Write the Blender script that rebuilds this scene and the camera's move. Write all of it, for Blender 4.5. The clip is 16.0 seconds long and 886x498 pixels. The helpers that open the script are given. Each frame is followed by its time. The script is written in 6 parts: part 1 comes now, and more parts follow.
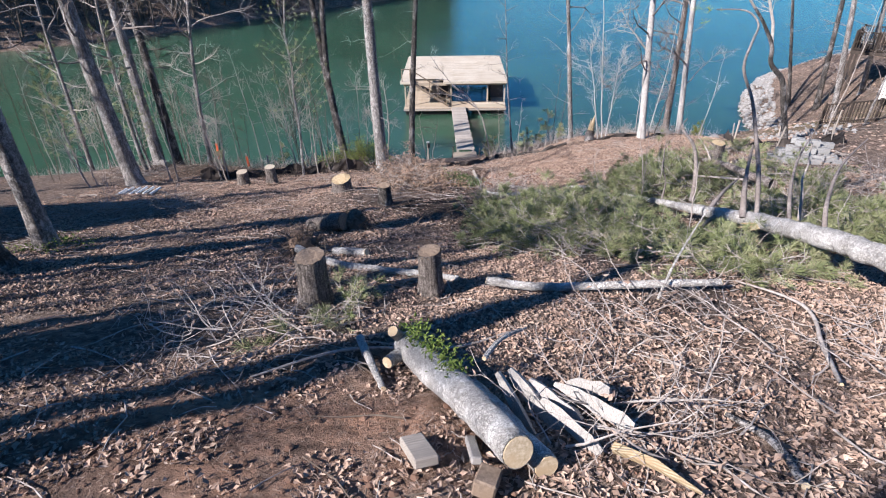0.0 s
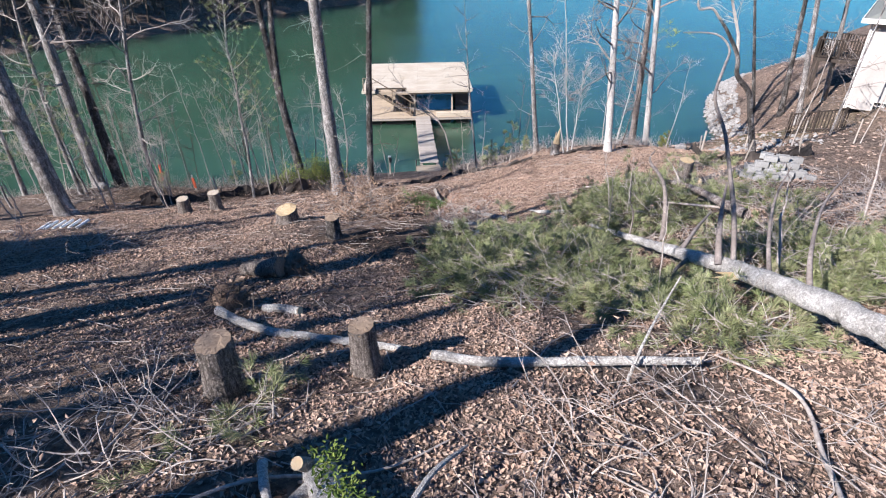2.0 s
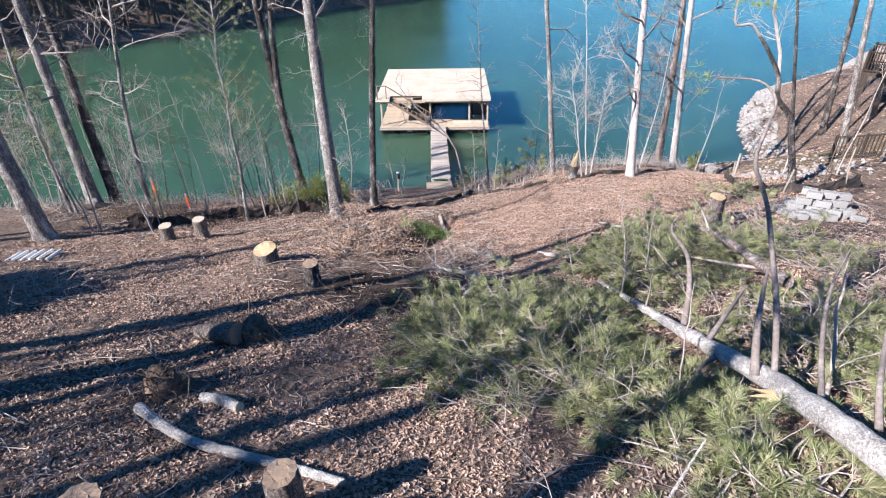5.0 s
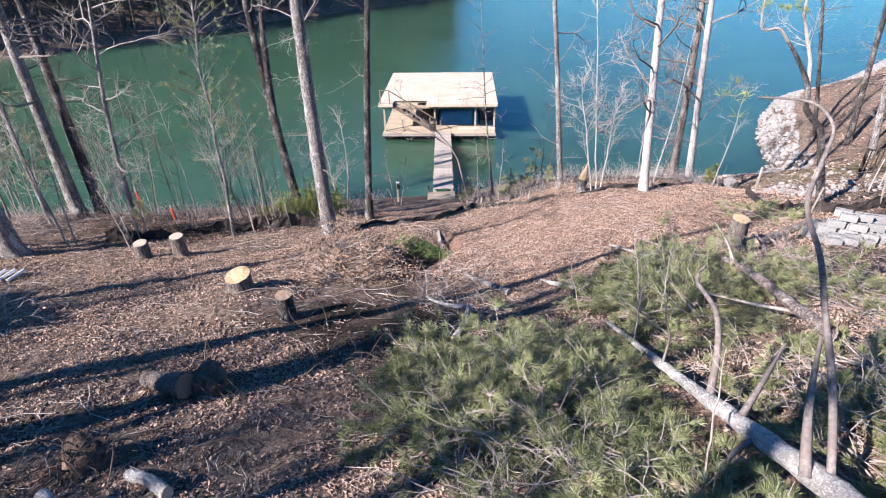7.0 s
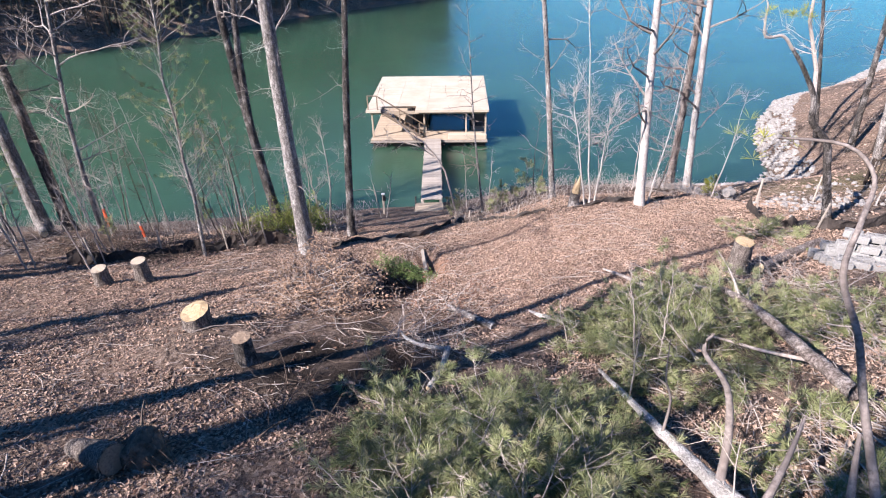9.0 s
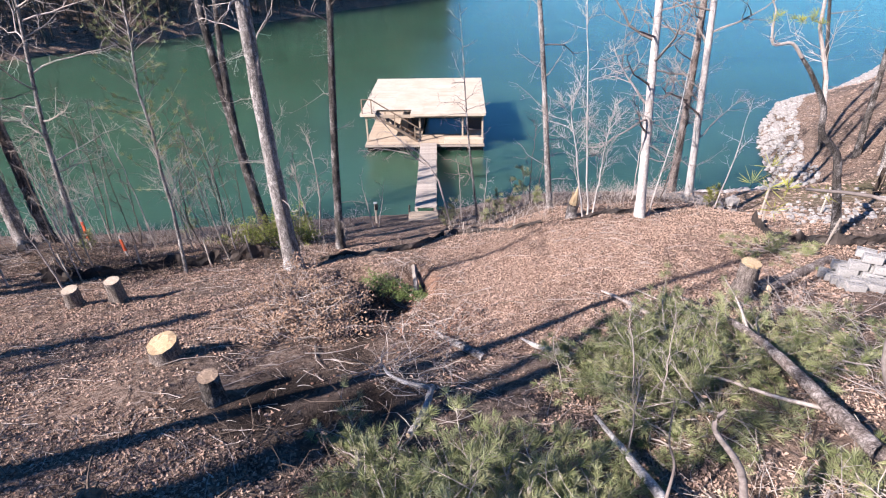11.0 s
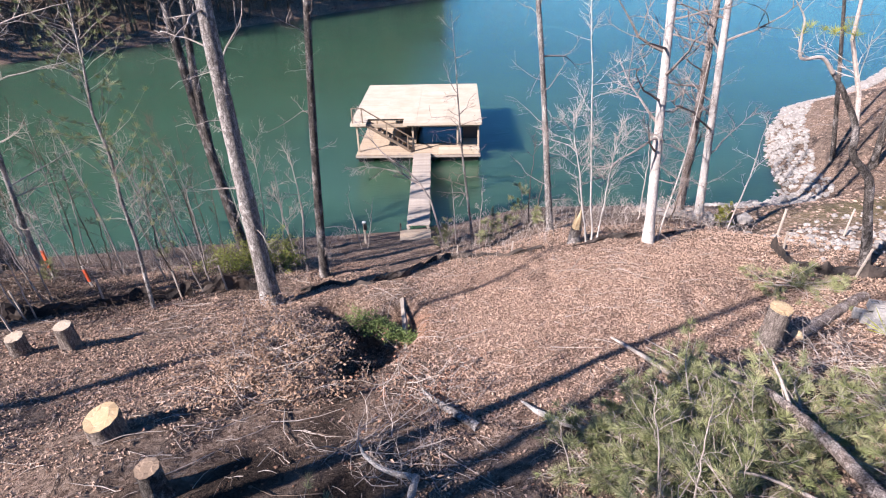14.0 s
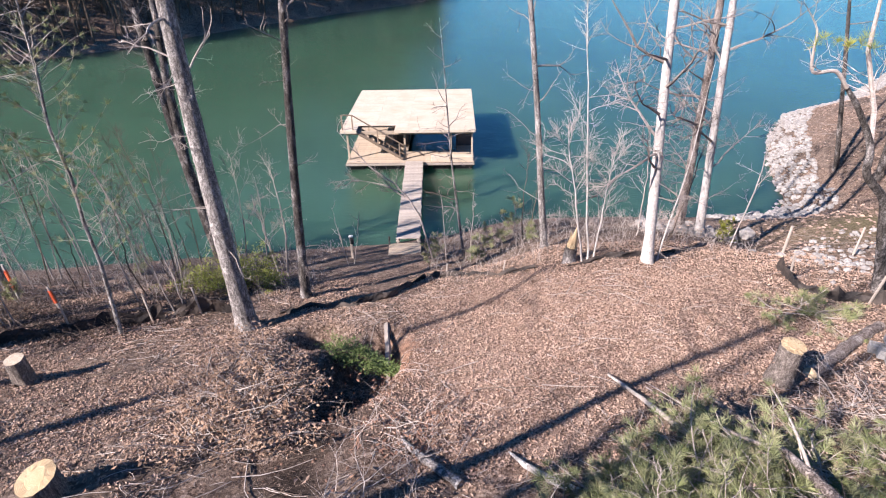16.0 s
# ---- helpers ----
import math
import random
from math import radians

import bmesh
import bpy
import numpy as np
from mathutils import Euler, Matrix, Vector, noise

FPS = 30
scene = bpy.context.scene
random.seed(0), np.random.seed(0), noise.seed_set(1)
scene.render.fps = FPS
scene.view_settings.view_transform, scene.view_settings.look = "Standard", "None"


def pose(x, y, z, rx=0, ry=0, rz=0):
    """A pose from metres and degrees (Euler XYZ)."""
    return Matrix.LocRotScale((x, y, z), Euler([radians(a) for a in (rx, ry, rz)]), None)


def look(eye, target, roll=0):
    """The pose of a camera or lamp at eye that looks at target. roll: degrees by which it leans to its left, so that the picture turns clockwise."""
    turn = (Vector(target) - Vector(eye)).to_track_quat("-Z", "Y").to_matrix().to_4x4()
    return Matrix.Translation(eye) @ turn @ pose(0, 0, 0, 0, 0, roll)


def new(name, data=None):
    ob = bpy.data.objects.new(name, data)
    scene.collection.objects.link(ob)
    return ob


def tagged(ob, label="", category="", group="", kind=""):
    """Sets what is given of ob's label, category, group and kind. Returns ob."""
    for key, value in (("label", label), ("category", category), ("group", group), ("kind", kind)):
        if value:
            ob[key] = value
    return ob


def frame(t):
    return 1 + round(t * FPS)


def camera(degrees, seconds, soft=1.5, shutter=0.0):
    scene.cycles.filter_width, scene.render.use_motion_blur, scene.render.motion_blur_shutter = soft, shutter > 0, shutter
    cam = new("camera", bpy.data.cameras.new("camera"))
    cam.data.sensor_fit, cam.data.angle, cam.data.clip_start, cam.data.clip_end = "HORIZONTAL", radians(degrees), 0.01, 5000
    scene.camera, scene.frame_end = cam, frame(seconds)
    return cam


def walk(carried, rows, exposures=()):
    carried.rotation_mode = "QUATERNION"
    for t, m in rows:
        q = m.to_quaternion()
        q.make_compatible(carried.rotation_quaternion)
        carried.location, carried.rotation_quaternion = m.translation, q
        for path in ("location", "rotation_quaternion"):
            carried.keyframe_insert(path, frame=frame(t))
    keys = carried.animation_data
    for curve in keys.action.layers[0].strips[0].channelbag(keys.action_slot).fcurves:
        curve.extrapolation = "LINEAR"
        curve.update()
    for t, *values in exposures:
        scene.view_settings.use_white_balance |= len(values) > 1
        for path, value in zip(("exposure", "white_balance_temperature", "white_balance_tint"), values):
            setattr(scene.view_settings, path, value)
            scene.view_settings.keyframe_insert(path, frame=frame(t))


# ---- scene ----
cam = camera(78.0, 16.0, soft=1.1)
METRES, EYE, TILT, LEAN, TURN = 10.5, 16.3, -34.5, 0.0, 0.0
PATH = [
    (0, (0.588, 0.523, 12.464), (0.54, 2.241, 11.442), -1.1),
    (0.5, (0.727, 0.845, 12.436), (0.732, 2.564, 11.414), -1.0),
    (1, (0.844, 1.194, 12.464), (0.885, 2.914, 11.443), -0.8),
    (1.5, (0.963, 1.57, 12.535), (1.008, 3.29, 11.516), -0.7),
    (2, (1.071, 1.97, 12.612), (1.118, 3.69, 11.593), -0.9),
    (2.5, (1.178, 2.351, 12.695), (1.196, 4.071, 11.676), -0.9),
    (3, (1.31, 2.697, 12.75), (1.313, 4.417, 11.73), -1.0),
    (3.5, (1.446, 3.018, 12.802), (1.391, 4.737, 11.781), -1.2),
    (4, (1.584, 3.335, 12.831), (1.528, 5.053, 11.808), -1.1),
    (4.5, (1.716, 3.646, 12.844), (1.63, 5.364, 11.824), -1.1),
    (5, (1.844, 3.964, 12.841), (1.805, 5.681, 11.817), -1.0),
    (5.2, (1.908, 4.098, 12.847), (1.882, 5.817, 11.824), -1.0),
    (7.3, (2.257, 5.671, 12.64), (2.18, 7.391, 11.622), -1.0),
    (7.5, (2.286, 5.822, 12.652), (2.215, 7.54, 11.63), -1.0),
    (8, (2.393, 6.145, 12.663), (2.331, 7.863, 11.64), -1.0),
    (8.5, (2.48, 6.44, 12.671), (2.42, 8.158, 11.649), -1.1),
    (9, (2.568, 6.714, 12.663), (2.507, 8.434, 11.644), -1.1),
    (9.2, (2.636, 6.821, 12.687), (2.556, 8.539, 11.666), -1.3),
    (11.5, (2.837, 7.9, 12.731), (2.778, 9.617, 11.707), -1.2),
    (12, (2.852, 8.176, 12.705), (2.794, 9.893, 11.681), -1.2),
    (12.5, (2.89, 8.501, 12.71), (2.822, 10.217, 11.685), -1.4),
    (13, (2.911, 8.815, 12.74), (2.846, 10.53, 11.715), -1.4),
    (13.5, (2.96, 9.119, 12.752), (2.878, 10.835, 11.728), -1.5),
    (14, (2.972, 9.409, 12.742), (2.917, 11.127, 11.718), -1.4),
    (14.5, (3.025, 9.695, 12.72), (2.963, 11.413, 11.697), -1.3),
    (15, (3.069, 9.966, 12.71), (3.02, 11.684, 11.688), -1.3),
    (15.5, (3.158, 10.219, 12.721), (3.105, 11.937, 11.698), -1.3),
    (16, (3.245, 10.508, 12.739), (3.199, 12.228, 11.719), -1.2),
]
walk(cam, [(t, look(eye, target, roll)) for t, eye, target, roll in PATH],
     [(0.0, 1.0, 6050, 16), (3.0, 1.18, 6050, 15), (6.0, 1.34, 6150, 18), (16.0, 1.30, 6480, 23)])

# ---------------------------------------------------------------- world and sun
SUN_ELEV, SUN_AZ = 35.0, 236.0   # degrees; azimuth of the sun, clockwise from +y
sd = Vector((math.sin(radians(SUN_AZ)) * math.cos(radians(SUN_ELEV)),
             math.cos(radians(SUN_AZ)) * math.cos(radians(SUN_ELEV)), math.sin(radians(SUN_ELEV))))
world = bpy.data.worlds.new("sky")
scene.world = world
world.use_nodes = True
wn = world.node_tree.nodes
sky = wn.new("ShaderNodeTexSky")
sky.sky_type = "NISHITA"
sky.sun_disc = False
sky.sun_elevation = radians(SUN_ELEV)
sky.sun_rotation = radians(SUN_AZ)
sky.altitude = 300
sky.dust_density = 0.0
sky.ozone_density = 5.0
deep = wn.new("ShaderNodeMix")   # a clear winter sky, deeper blue than the model's
deep.data_type, deep.blend_type = "RGBA", "MULTIPLY"
deep.inputs[0].default_value = 1.0
deep.inputs[7].default_value = (0.33, 0.94, 1.28, 1)
world.node_tree.links.new(sky.outputs[0], deep.inputs[6])
world.node_tree.links.new(deep.outputs[2], wn["Background"].inputs[0])
wn["Background"].inputs[1].default_value = 0.048
sun = new("sun", bpy.data.lights.new("sun", "SUN"))
sun.data.energy = 5.0
sun.data.angle = radians(0.55)
sun.data.color = (1.0, 0.925, 0.83)
sun.matrix_world = look(sd * 80, (0, 0, 0))


# ---------------------------------------------------------------- materials
def mat(name, rough=0.8, metal=0.0, spec=0.3):
    m = bpy.data.materials.new(name)
    m.use_nodes = True
    b = m.node_tree.nodes["Principled BSDF"]
    b.inputs["Roughness"].default_value = rough
    b.inputs["Metallic"].default_value = metal
    b.inputs["Specular IOR Level"].default_value = spec
    return m, m.node_tree.nodes, m.node_tree.links, b


def ramp(nodes, stops):
    r = nodes.new("ShaderNodeValToRGB")
    e = r.color_ramp.elements
    while len(e) < len(stops):
        e.new(0.5)
    for el, (p, c) in zip(e, stops):
        el.position, el.color = p, (*c, 1)
    return r


def tex(nodes, links, scale, detail=6.0, rough=0.6, stretch=(1, 1, 1), coord="Object"):
    tc = nodes.new("ShaderNodeTexCoord")
    mp = nodes.new("ShaderNodeMapping")
    mp.inputs["Scale"].default_value = stretch
    n = nodes.new("ShaderNodeTexNoise")
    n.inputs["Scale"].default_value = scale
    n.inputs["Detail"].default_value = detail
    n.inputs["Roughness"].default_value = rough
    links.new(tc.outputs[coord], mp.inputs[0])
    links.new(mp.outputs[0], n.inputs["Vector"])
    return n


def mix(nodes, links, fac, a, b, mode="MIX"):
    m = nodes.new("ShaderNodeMix")
    m.data_type, m.blend_type = "RGBA", mode
    for sock, v in ((m.inputs[0], fac), (m.inputs[6], a), (m.inputs[7], b)):
        if isinstance(v, (int, float)):
            sock.default_value = v
        elif isinstance(v, tuple):
            sock.default_value = (*v, 1)
        else:
            links.new(v, sock)
    return m.outputs[2]


def bump(nodes, links, bsdf, height, strength=0.5, dist=0.02):
    b = nodes.new("ShaderNodeBump")
    b.inputs["Strength"].default_value = strength
    b.inputs["Distance"].default_value = dist
    links.new(height, b.inputs["Height"])
    links.new(b.outputs[0], bsdf.inputs["Normal"])


def two_scale(name, dark, light, stain, big=0.7, fine=14.0, stretch=(1, 1, 1), rough=0.85, relief=0.5, dist=0.02, vary=0.0, metal=0.0, spec=0.25):
    """A surface with a fine grain between dark and light, broad stains, and relief; vary: how far pieces differ."""
    m, n, l, b = mat(name, rough, metal, spec)
    f = tex(n, l, fine, 8, 0.65, stretch)
    r = ramp(n, [(0.32, dark), (0.68, light)])
    l.new(f.outputs[0], r.inputs[0])
    g = tex(n, l, big, 4, 0.6)
    gr = ramp(n, [(0.42, (0, 0, 0)), (0.68, (1, 1, 1))])
    l.new(g.outputs[0], gr.inputs[0])
    c = mix(n, l, gr.outputs[0], r.outputs[0], stain)
    if vary:
        oi = n.new("ShaderNodeObjectInfo")
        ge = n.new("ShaderNodeNewGeometry")
        ad = n.new("ShaderNodeMath")
        ad.operation = "ADD"
        l.new(oi.outputs["Random"], ad.inputs[0])
        l.new(ge.outputs["Random Per Island"], ad.inputs[1])
        hs = n.new("ShaderNodeHueSaturation")
        mr = n.new("ShaderNodeMapRange")
        mr.inputs[2].default_value = 2.0
        mr.inputs[3].default_value, mr.inputs[4].default_value = 1 - vary, 1 + vary
        l.new(ad.outputs[0], mr.inputs[0])
        l.new(mr.outputs[0], hs.inputs["Value"])
        l.new(c, hs.inputs["Color"])
        c = hs.outputs[0]
    l.new(c, b.inputs["Base Color"])
    bump(n, l, b, f.outputs[0], relief, dist)
    return m


def leafy(name, colours, rough=0.7, back=0.0):
    """Leaves, chips and needles: one colour out of a few for each loose piece."""
    m, n, l, b = mat(name, rough, 0, 0.25)
    ge = n.new("ShaderNodeNewGeometry")
    r = ramp(n, [(i / max(1, len(colours) - 1), c) for i, c in enumerate(colours)])
    l.new(ge.outputs["Random Per Island"], r.inputs[0])
    f = tex(n, l, 1.6, 3)
    c = mix(n, l, f.outputs[0], r.outputs[0], tuple(0.55 * v for v in colours[0]))
    l.new(c, b.inputs["Base Color"])
    return m


def ground_material():
    m, n, l, b = mat("leaf_litter_soil", 0.95, 0, 0.1)
    fine = tex(n, l, 26, 9, 0.72)
    litter = ramp(n, [(0.32, (0.025, 0.018, 0.015)), (0.47, (0.11, 0.077, 0.062)), (0.60, (0.30, 0.22, 0.18)), (0.76, (0.58, 0.47, 0.41))])
    l.new(fine.outputs[0], litter.inputs[0])
    vo = n.new("ShaderNodeTexVoronoi")
    vo.inputs["Scale"].default_value = 15
    vo.inputs["Randomness"].default_value = 1.0
    tc = n.new("ShaderNodeTexCoord")
    wb = tex(n, l, 7, 3)
    ofs = mix(n, l, 0.10, tc.outputs["Object"], wb.outputs[1], "ADD")
    l.new(ofs, vo.inputs["Vector"])
    sc = n.new("ShaderNodeSeparateColor")
    l.new(vo.outputs["Color"], sc.inputs[0])
    cell = ramp(n, [(0.0, (0.06, 0.042, 0.032)), (0.3, (0.19, 0.132, 0.098)), (0.6, (0.34, 0.245, 0.182)), (0.85, (0.48, 0.365, 0.285)), (1.0, (0.58, 0.47, 0.385))])
    l.new(sc.outputs[0], cell.inputs[0])
    litter_c = mix(n, l, 0.55, litter.outputs[0], cell.outputs[0])
    soil = ramp(n, [(0.35, (0.05, 0.037, 0.03)), (0.65, (0.27, 0.212, 0.175))])
    mid = tex(n, l, 5.5, 8, 0.7)
    l.new(mid.outputs[0], soil.inputs[0])
    big = tex(n, l, 0.33, 6, 0.62)
    fac = ramp(n, [(0.42, (0, 0, 0)), (0.60, (1, 1, 1))])
    l.new(big.outputs[0], fac.inputs[0])
    c = mix(n, l, fac.outputs[0], litter_c, soil.outputs[0])
    # red clay where it was dug
    at = n.new("ShaderNodeVertexColor")
    at.layer_name = "clay"
    clay = ramp(n, [(0.3, (0.20, 0.10, 0.062)), (0.7, (0.56, 0.34, 0.23))])
    l.new(mid.outputs[0], clay.inputs[0])
    sep = n.new("ShaderNodeSeparateColor")
    l.new(at.outputs[0], sep.inputs[0])
    mu = n.new("ShaderNodeMath")
    mu.operation = "MULTIPLY"
    l.new(sep.outputs[0], mu.inputs[0])
    cr = ramp(n, [(0.3, (0, 0, 0)), (0.55, (1, 1, 1))])
    l.new(mid.outputs[0], cr.inputs[0])
    l.new(cr.outputs[0], mu.inputs[1])
    c = mix(n, l, mu.outputs[0], c, clay.outputs[0])
    pale = ramp(n, [(0.35, (0.33, 0.195, 0.145)), (0.7, (0.64, 0.44, 0.345))])
    l.new(fine.outputs[0], pale.inputs[0])
    pale_c = mix(n, l, 0.55, pale.outputs[0], cell.outputs[0])
    c = mix(n, l, sep.outputs[1], c, pale_c)
    grass = ramp(n, [(0.35, (0.10, 0.105, 0.03)), (0.65, (0.23, 0.24, 0.07))])
    l.new(fine.outputs[0], grass.inputs[0])
    c = mix(n, l, sep.outputs[2], c, grass.outputs[0])
    # dark damp soil, plus a stump's cast shadow painted into the same mask
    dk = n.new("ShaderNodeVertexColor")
    dk.layer_name = "damp_shade"
    wet_shade = ramp(n, [(0.35, (0.012, 0.009, 0.008)), (0.68, (0.07, 0.054, 0.044))])
    l.new(fine.outputs[0], wet_shade.inputs[0])
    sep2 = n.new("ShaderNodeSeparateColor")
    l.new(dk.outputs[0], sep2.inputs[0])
    c = mix(n, l, sep2.outputs[0], c, wet_shade.outputs[0])
    l.new(c, b.inputs["Base Color"])
    ad = n.new("ShaderNodeMath")
    ad.operation = "ADD"
    l.new(fine.outputs[0], ad.inputs[0])
    l.new(mid.outputs[0], ad.inputs[1])
    ad2 = n.new("ShaderNodeMath")
    ad2.operation = "MULTIPLY_ADD"
    l.new(sc.outputs[1], ad2.inputs[0])
    ad2.inputs[1].default_value = 0.35
    l.new(ad.outputs[0], ad2.inputs[2])
    bump(n, l, b, ad2.outputs[0], 0.9, 0.07)
    return m


def water_material():
    m, n, l, b = mat("lake_water", 0.05, 0, 0.9)
    b.inputs["IOR"].default_value = 1.33
    b.inputs["Subsurface Weight"].default_value = 1.0
    b.inputs["Subsurface Radius"].default_value = (0.8, 1.0, 1.0)
    b.inputs["Subsurface Scale"].default_value = 9.0
    g = tex(n, l, 0.05, 3)
    r = ramp(n, [(0.35, (0.034, 0.086, 0.054)), (0.65, (0.042, 0.104, 0.068))])
    l.new(g.outputs[0], r.inputs[0])
    l.new(r.outputs[0], b.inputs["Base Color"])
    w = tex(n, l, 2.2, 4, 0.55, (1.0, 2.6, 1))
    w2 = tex(n, l, 0.35, 3, 0.5, (0.7, 1.8, 1))
    ad = n.new("ShaderNodeMath")
    ad.operation = "ADD"
    l.new(w.outputs[0], ad.inputs[0])
    l.new(w2.outputs[0], ad.inputs[1])
    bump(n, l, b, ad.outputs[0], 0.38, 0.06)
    return m


M_GROUND = ground_material()
M_WATER = water_material()
def bark(name, crack, dark, light, patch, plate=9.0, stretch=(1, 1, 0.4), much=0.5, depth=0.03, split=0.35):
    """Bark plates between dark cracks, with lichen patches."""
    m, n, l, b = mat(name, 0.95, 0, 0.15)
    f = tex(n, l, plate * 2.2, 8, 0.7, stretch)
    r = ramp(n, [(0.34, dark), (0.62, light)])
    l.new(f.outputs[0], r.inputs[0])
    tc = n.new("ShaderNodeTexCoord")
    mp = n.new("ShaderNodeMapping")
    mp.inputs["Scale"].default_value = stretch
    l.new(tc.outputs["Object"], mp.inputs[0])
    wb = tex(n, l, plate, 3)
    ofs = mix(n, l, 0.3, mp.outputs[0], wb.outputs[1], "ADD")
    vo = n.new("ShaderNodeTexVoronoi")
    vo.feature = "DISTANCE_TO_EDGE"
    vo.inputs["Scale"].default_value = plate
    l.new(ofs, vo.inputs["Vector"])
    er = ramp(n, [(0.02, (1, 1, 1)), (0.16, (0, 0, 0))])
    l.new(vo.outputs["Distance"], er.inputs[0])
    g = tex(n, l, 3.2, 6, 0.7, (1, 1, 0.6))
    gr = ramp(n, [(0.95 - much, (0, 0, 0)), (1.07 - much, (1, 1, 1))])
    l.new(g.outputs[0], gr.inputs[0])
    c = mix(n, l, gr.outputs[0], r.outputs[0], patch)
    mu = n.new("ShaderNodeMath")
    mu.operation = "MULTIPLY"
    mu.inputs[1].default_value = split
    l.new(er.outputs[0], mu.inputs[0])
    c = mix(n, l, mu.outputs[0], c, crack)
    l.new(c, b.inputs["Base Color"])
    ad = n.new("ShaderNodeMath")
    ad.operation = "MULTIPLY_ADD"
    l.new(er.outputs[0], ad.inputs[0])
    ad.inputs[1].default_value = -0.6
    l.new(f.outputs[0], ad.inputs[2])
    bump(n, l, b, ad.outputs[0], 0.9, depth)
    return m


M_BARK = bark("grey_bark", (0.035, 0.031, 0.029), (0.11, 0.098, 0.092), (0.45, 0.42, 0.40), (0.54, 0.515, 0.495), 10, (1, 1, 0.28), 0.46, 0.035, 0.6)
M_BARK_DARK = bark("dark_bark", (0.013, 0.012, 0.011), (0.032, 0.029, 0.027), (0.16, 0.145, 0.135), (0.36, 0.335, 0.32), 10, (1, 1, 0.3), 0.45, 0.035, 0.6)
M_BARK_PALE = bark("pale_bark", (0.20, 0.185, 0.172), (0.36, 0.338, 0.318), (0.60, 0.58, 0.555), (0.42, 0.395, 0.372), 7, (1, 1, 0.8), 0.46, 0.012, 0.3)
M_BARK_PINE = bark("scaly_pine_bark", (0.04, 0.03, 0.027), (0.12, 0.092, 0.078), (0.38, 0.325, 0.295), (0.48, 0.435, 0.405), 12, (1, 1, 0.5), 0.46, 0.03, 0.6)
M_BARK_STUMP = bark("furrowed_brown_bark", (0.035, 0.028, 0.025), (0.12, 0.10, 0.088), (0.44, 0.385, 0.345), (0.34, 0.29, 0.255), 16, (1, 1, 0.12), 0.40, 0.035, 0.7)
M_TWIG = two_scale("grey_twig", (0.22, 0.188, 0.165), (0.57, 0.515, 0.475), (0.33, 0.285, 0.25), 2.0, 18, (1, 1, 1), 0.9, 0.3, 0.005)
M_TWIG_MID = two_scale("grey_brown_twig", (0.11, 0.092, 0.083), (0.36, 0.315, 0.29), (0.18, 0.152, 0.135), 2.0, 18, (1, 1, 1), 0.9, 0.3, 0.005)
M_TWIG_DARK = two_scale("brown_twig", (0.06, 0.045, 0.036), (0.20, 0.155, 0.125), (0.10, 0.08, 0.062), 2.0, 18, (1, 1, 1), 0.9, 0.3, 0.005)
def sawn(name, dark, light, rim):
    """End grain: growth rings round the pith, cracks and saw stains."""
    m, n, l, b = mat(name, 0.85, 0, 0.2)
    tc = n.new("ShaderNodeTexCoord")
    w = n.new("ShaderNodeTexWave")
    w.wave_type, w.rings_direction = "RINGS", "Z"
    w.inputs["Scale"].default_value = 16
    w.inputs["Distortion"].default_value = 2.2
    w.inputs["Detail"].default_value = 3
    l.new(tc.outputs["Object"], w.inputs["Vector"])
    r = ramp(n, [(0.2, dark), (0.8, light)])
    l.new(w.outputs[1], r.inputs[0])
    g = tex(n, l, 5.5, 6, 0.7)
    gr = ramp(n, [(0.42, (0, 0, 0)), (0.62, (1, 1, 1))])
    l.new(g.outputs[0], gr.inputs[0])
    f = tex(n, l, 45, 5, 0.7)
    c = mix(n, l, gr.outputs[0], r.outputs[0], rim)
    c = mix(n, l, 0.35, c, f.outputs[0], "MULTIPLY")
    l.new(c, b.inputs["Base Color"])
    bump(n, l, b, f.outputs[0], 0.5, 0.01)
    return m


M_CUT_PALE = sawn("pale_cut_wood", (0.40, 0.335, 0.26), (0.62, 0.555, 0.46), (0.46, 0.38, 0.285))
M_CUT = sawn("fresh_cut_wood", (0.36, 0.265, 0.15), (0.64, 0.54, 0.36), (0.46, 0.33, 0.19))
M_CUT_LOG = two_scale("sawn_log_end", (0.46, 0.34, 0.20), (0.78, 0.66, 0.47), (0.58, 0.43, 0.26), 6.0, 34, (1, 1, 1), 0.85, 0.3, 0.005)
M_CUT_GREY = two_scale("greyed_cut_wood", (0.15, 0.11, 0.085), (0.34, 0.26, 0.19), (0.22, 0.16, 0.11), 3.0, 30, (1, 1, 1), 0.85, 0.3, 0.005)
M_SPLIT = two_scale("split_wood", (0.18, 0.165, 0.15), (0.58, 0.55, 0.515), (0.34, 0.315, 0.29), 2.0, 20, (6, 6, 0.6), 0.85, 0.4, 0.01)
M_PLANK = two_scale("weathered_plank", (0.22, 0.19, 0.165), (0.50, 0.45, 0.39), (0.33, 0.29, 0.25), 1.6, 10, (0.5, 7, 7), 0.9, 0.35, 0.006, vary=0.34)
M_DECK = two_scale("pale_deck_board", (0.27, 0.215, 0.16), (0.52, 0.435, 0.335), (0.36, 0.295, 0.225), 1.2, 10, (0.5, 7, 7), 0.85, 0.3, 0.005, vary=0.24)
M_ROOF = two_scale("pale_sheet_wood", (0.40, 0.345, 0.275), (0.62, 0.555, 0.455), (0.44, 0.375, 0.29), 0.9, 9, (0.4, 6, 6), 0.85, 0.25, 0.004, vary=0.11)
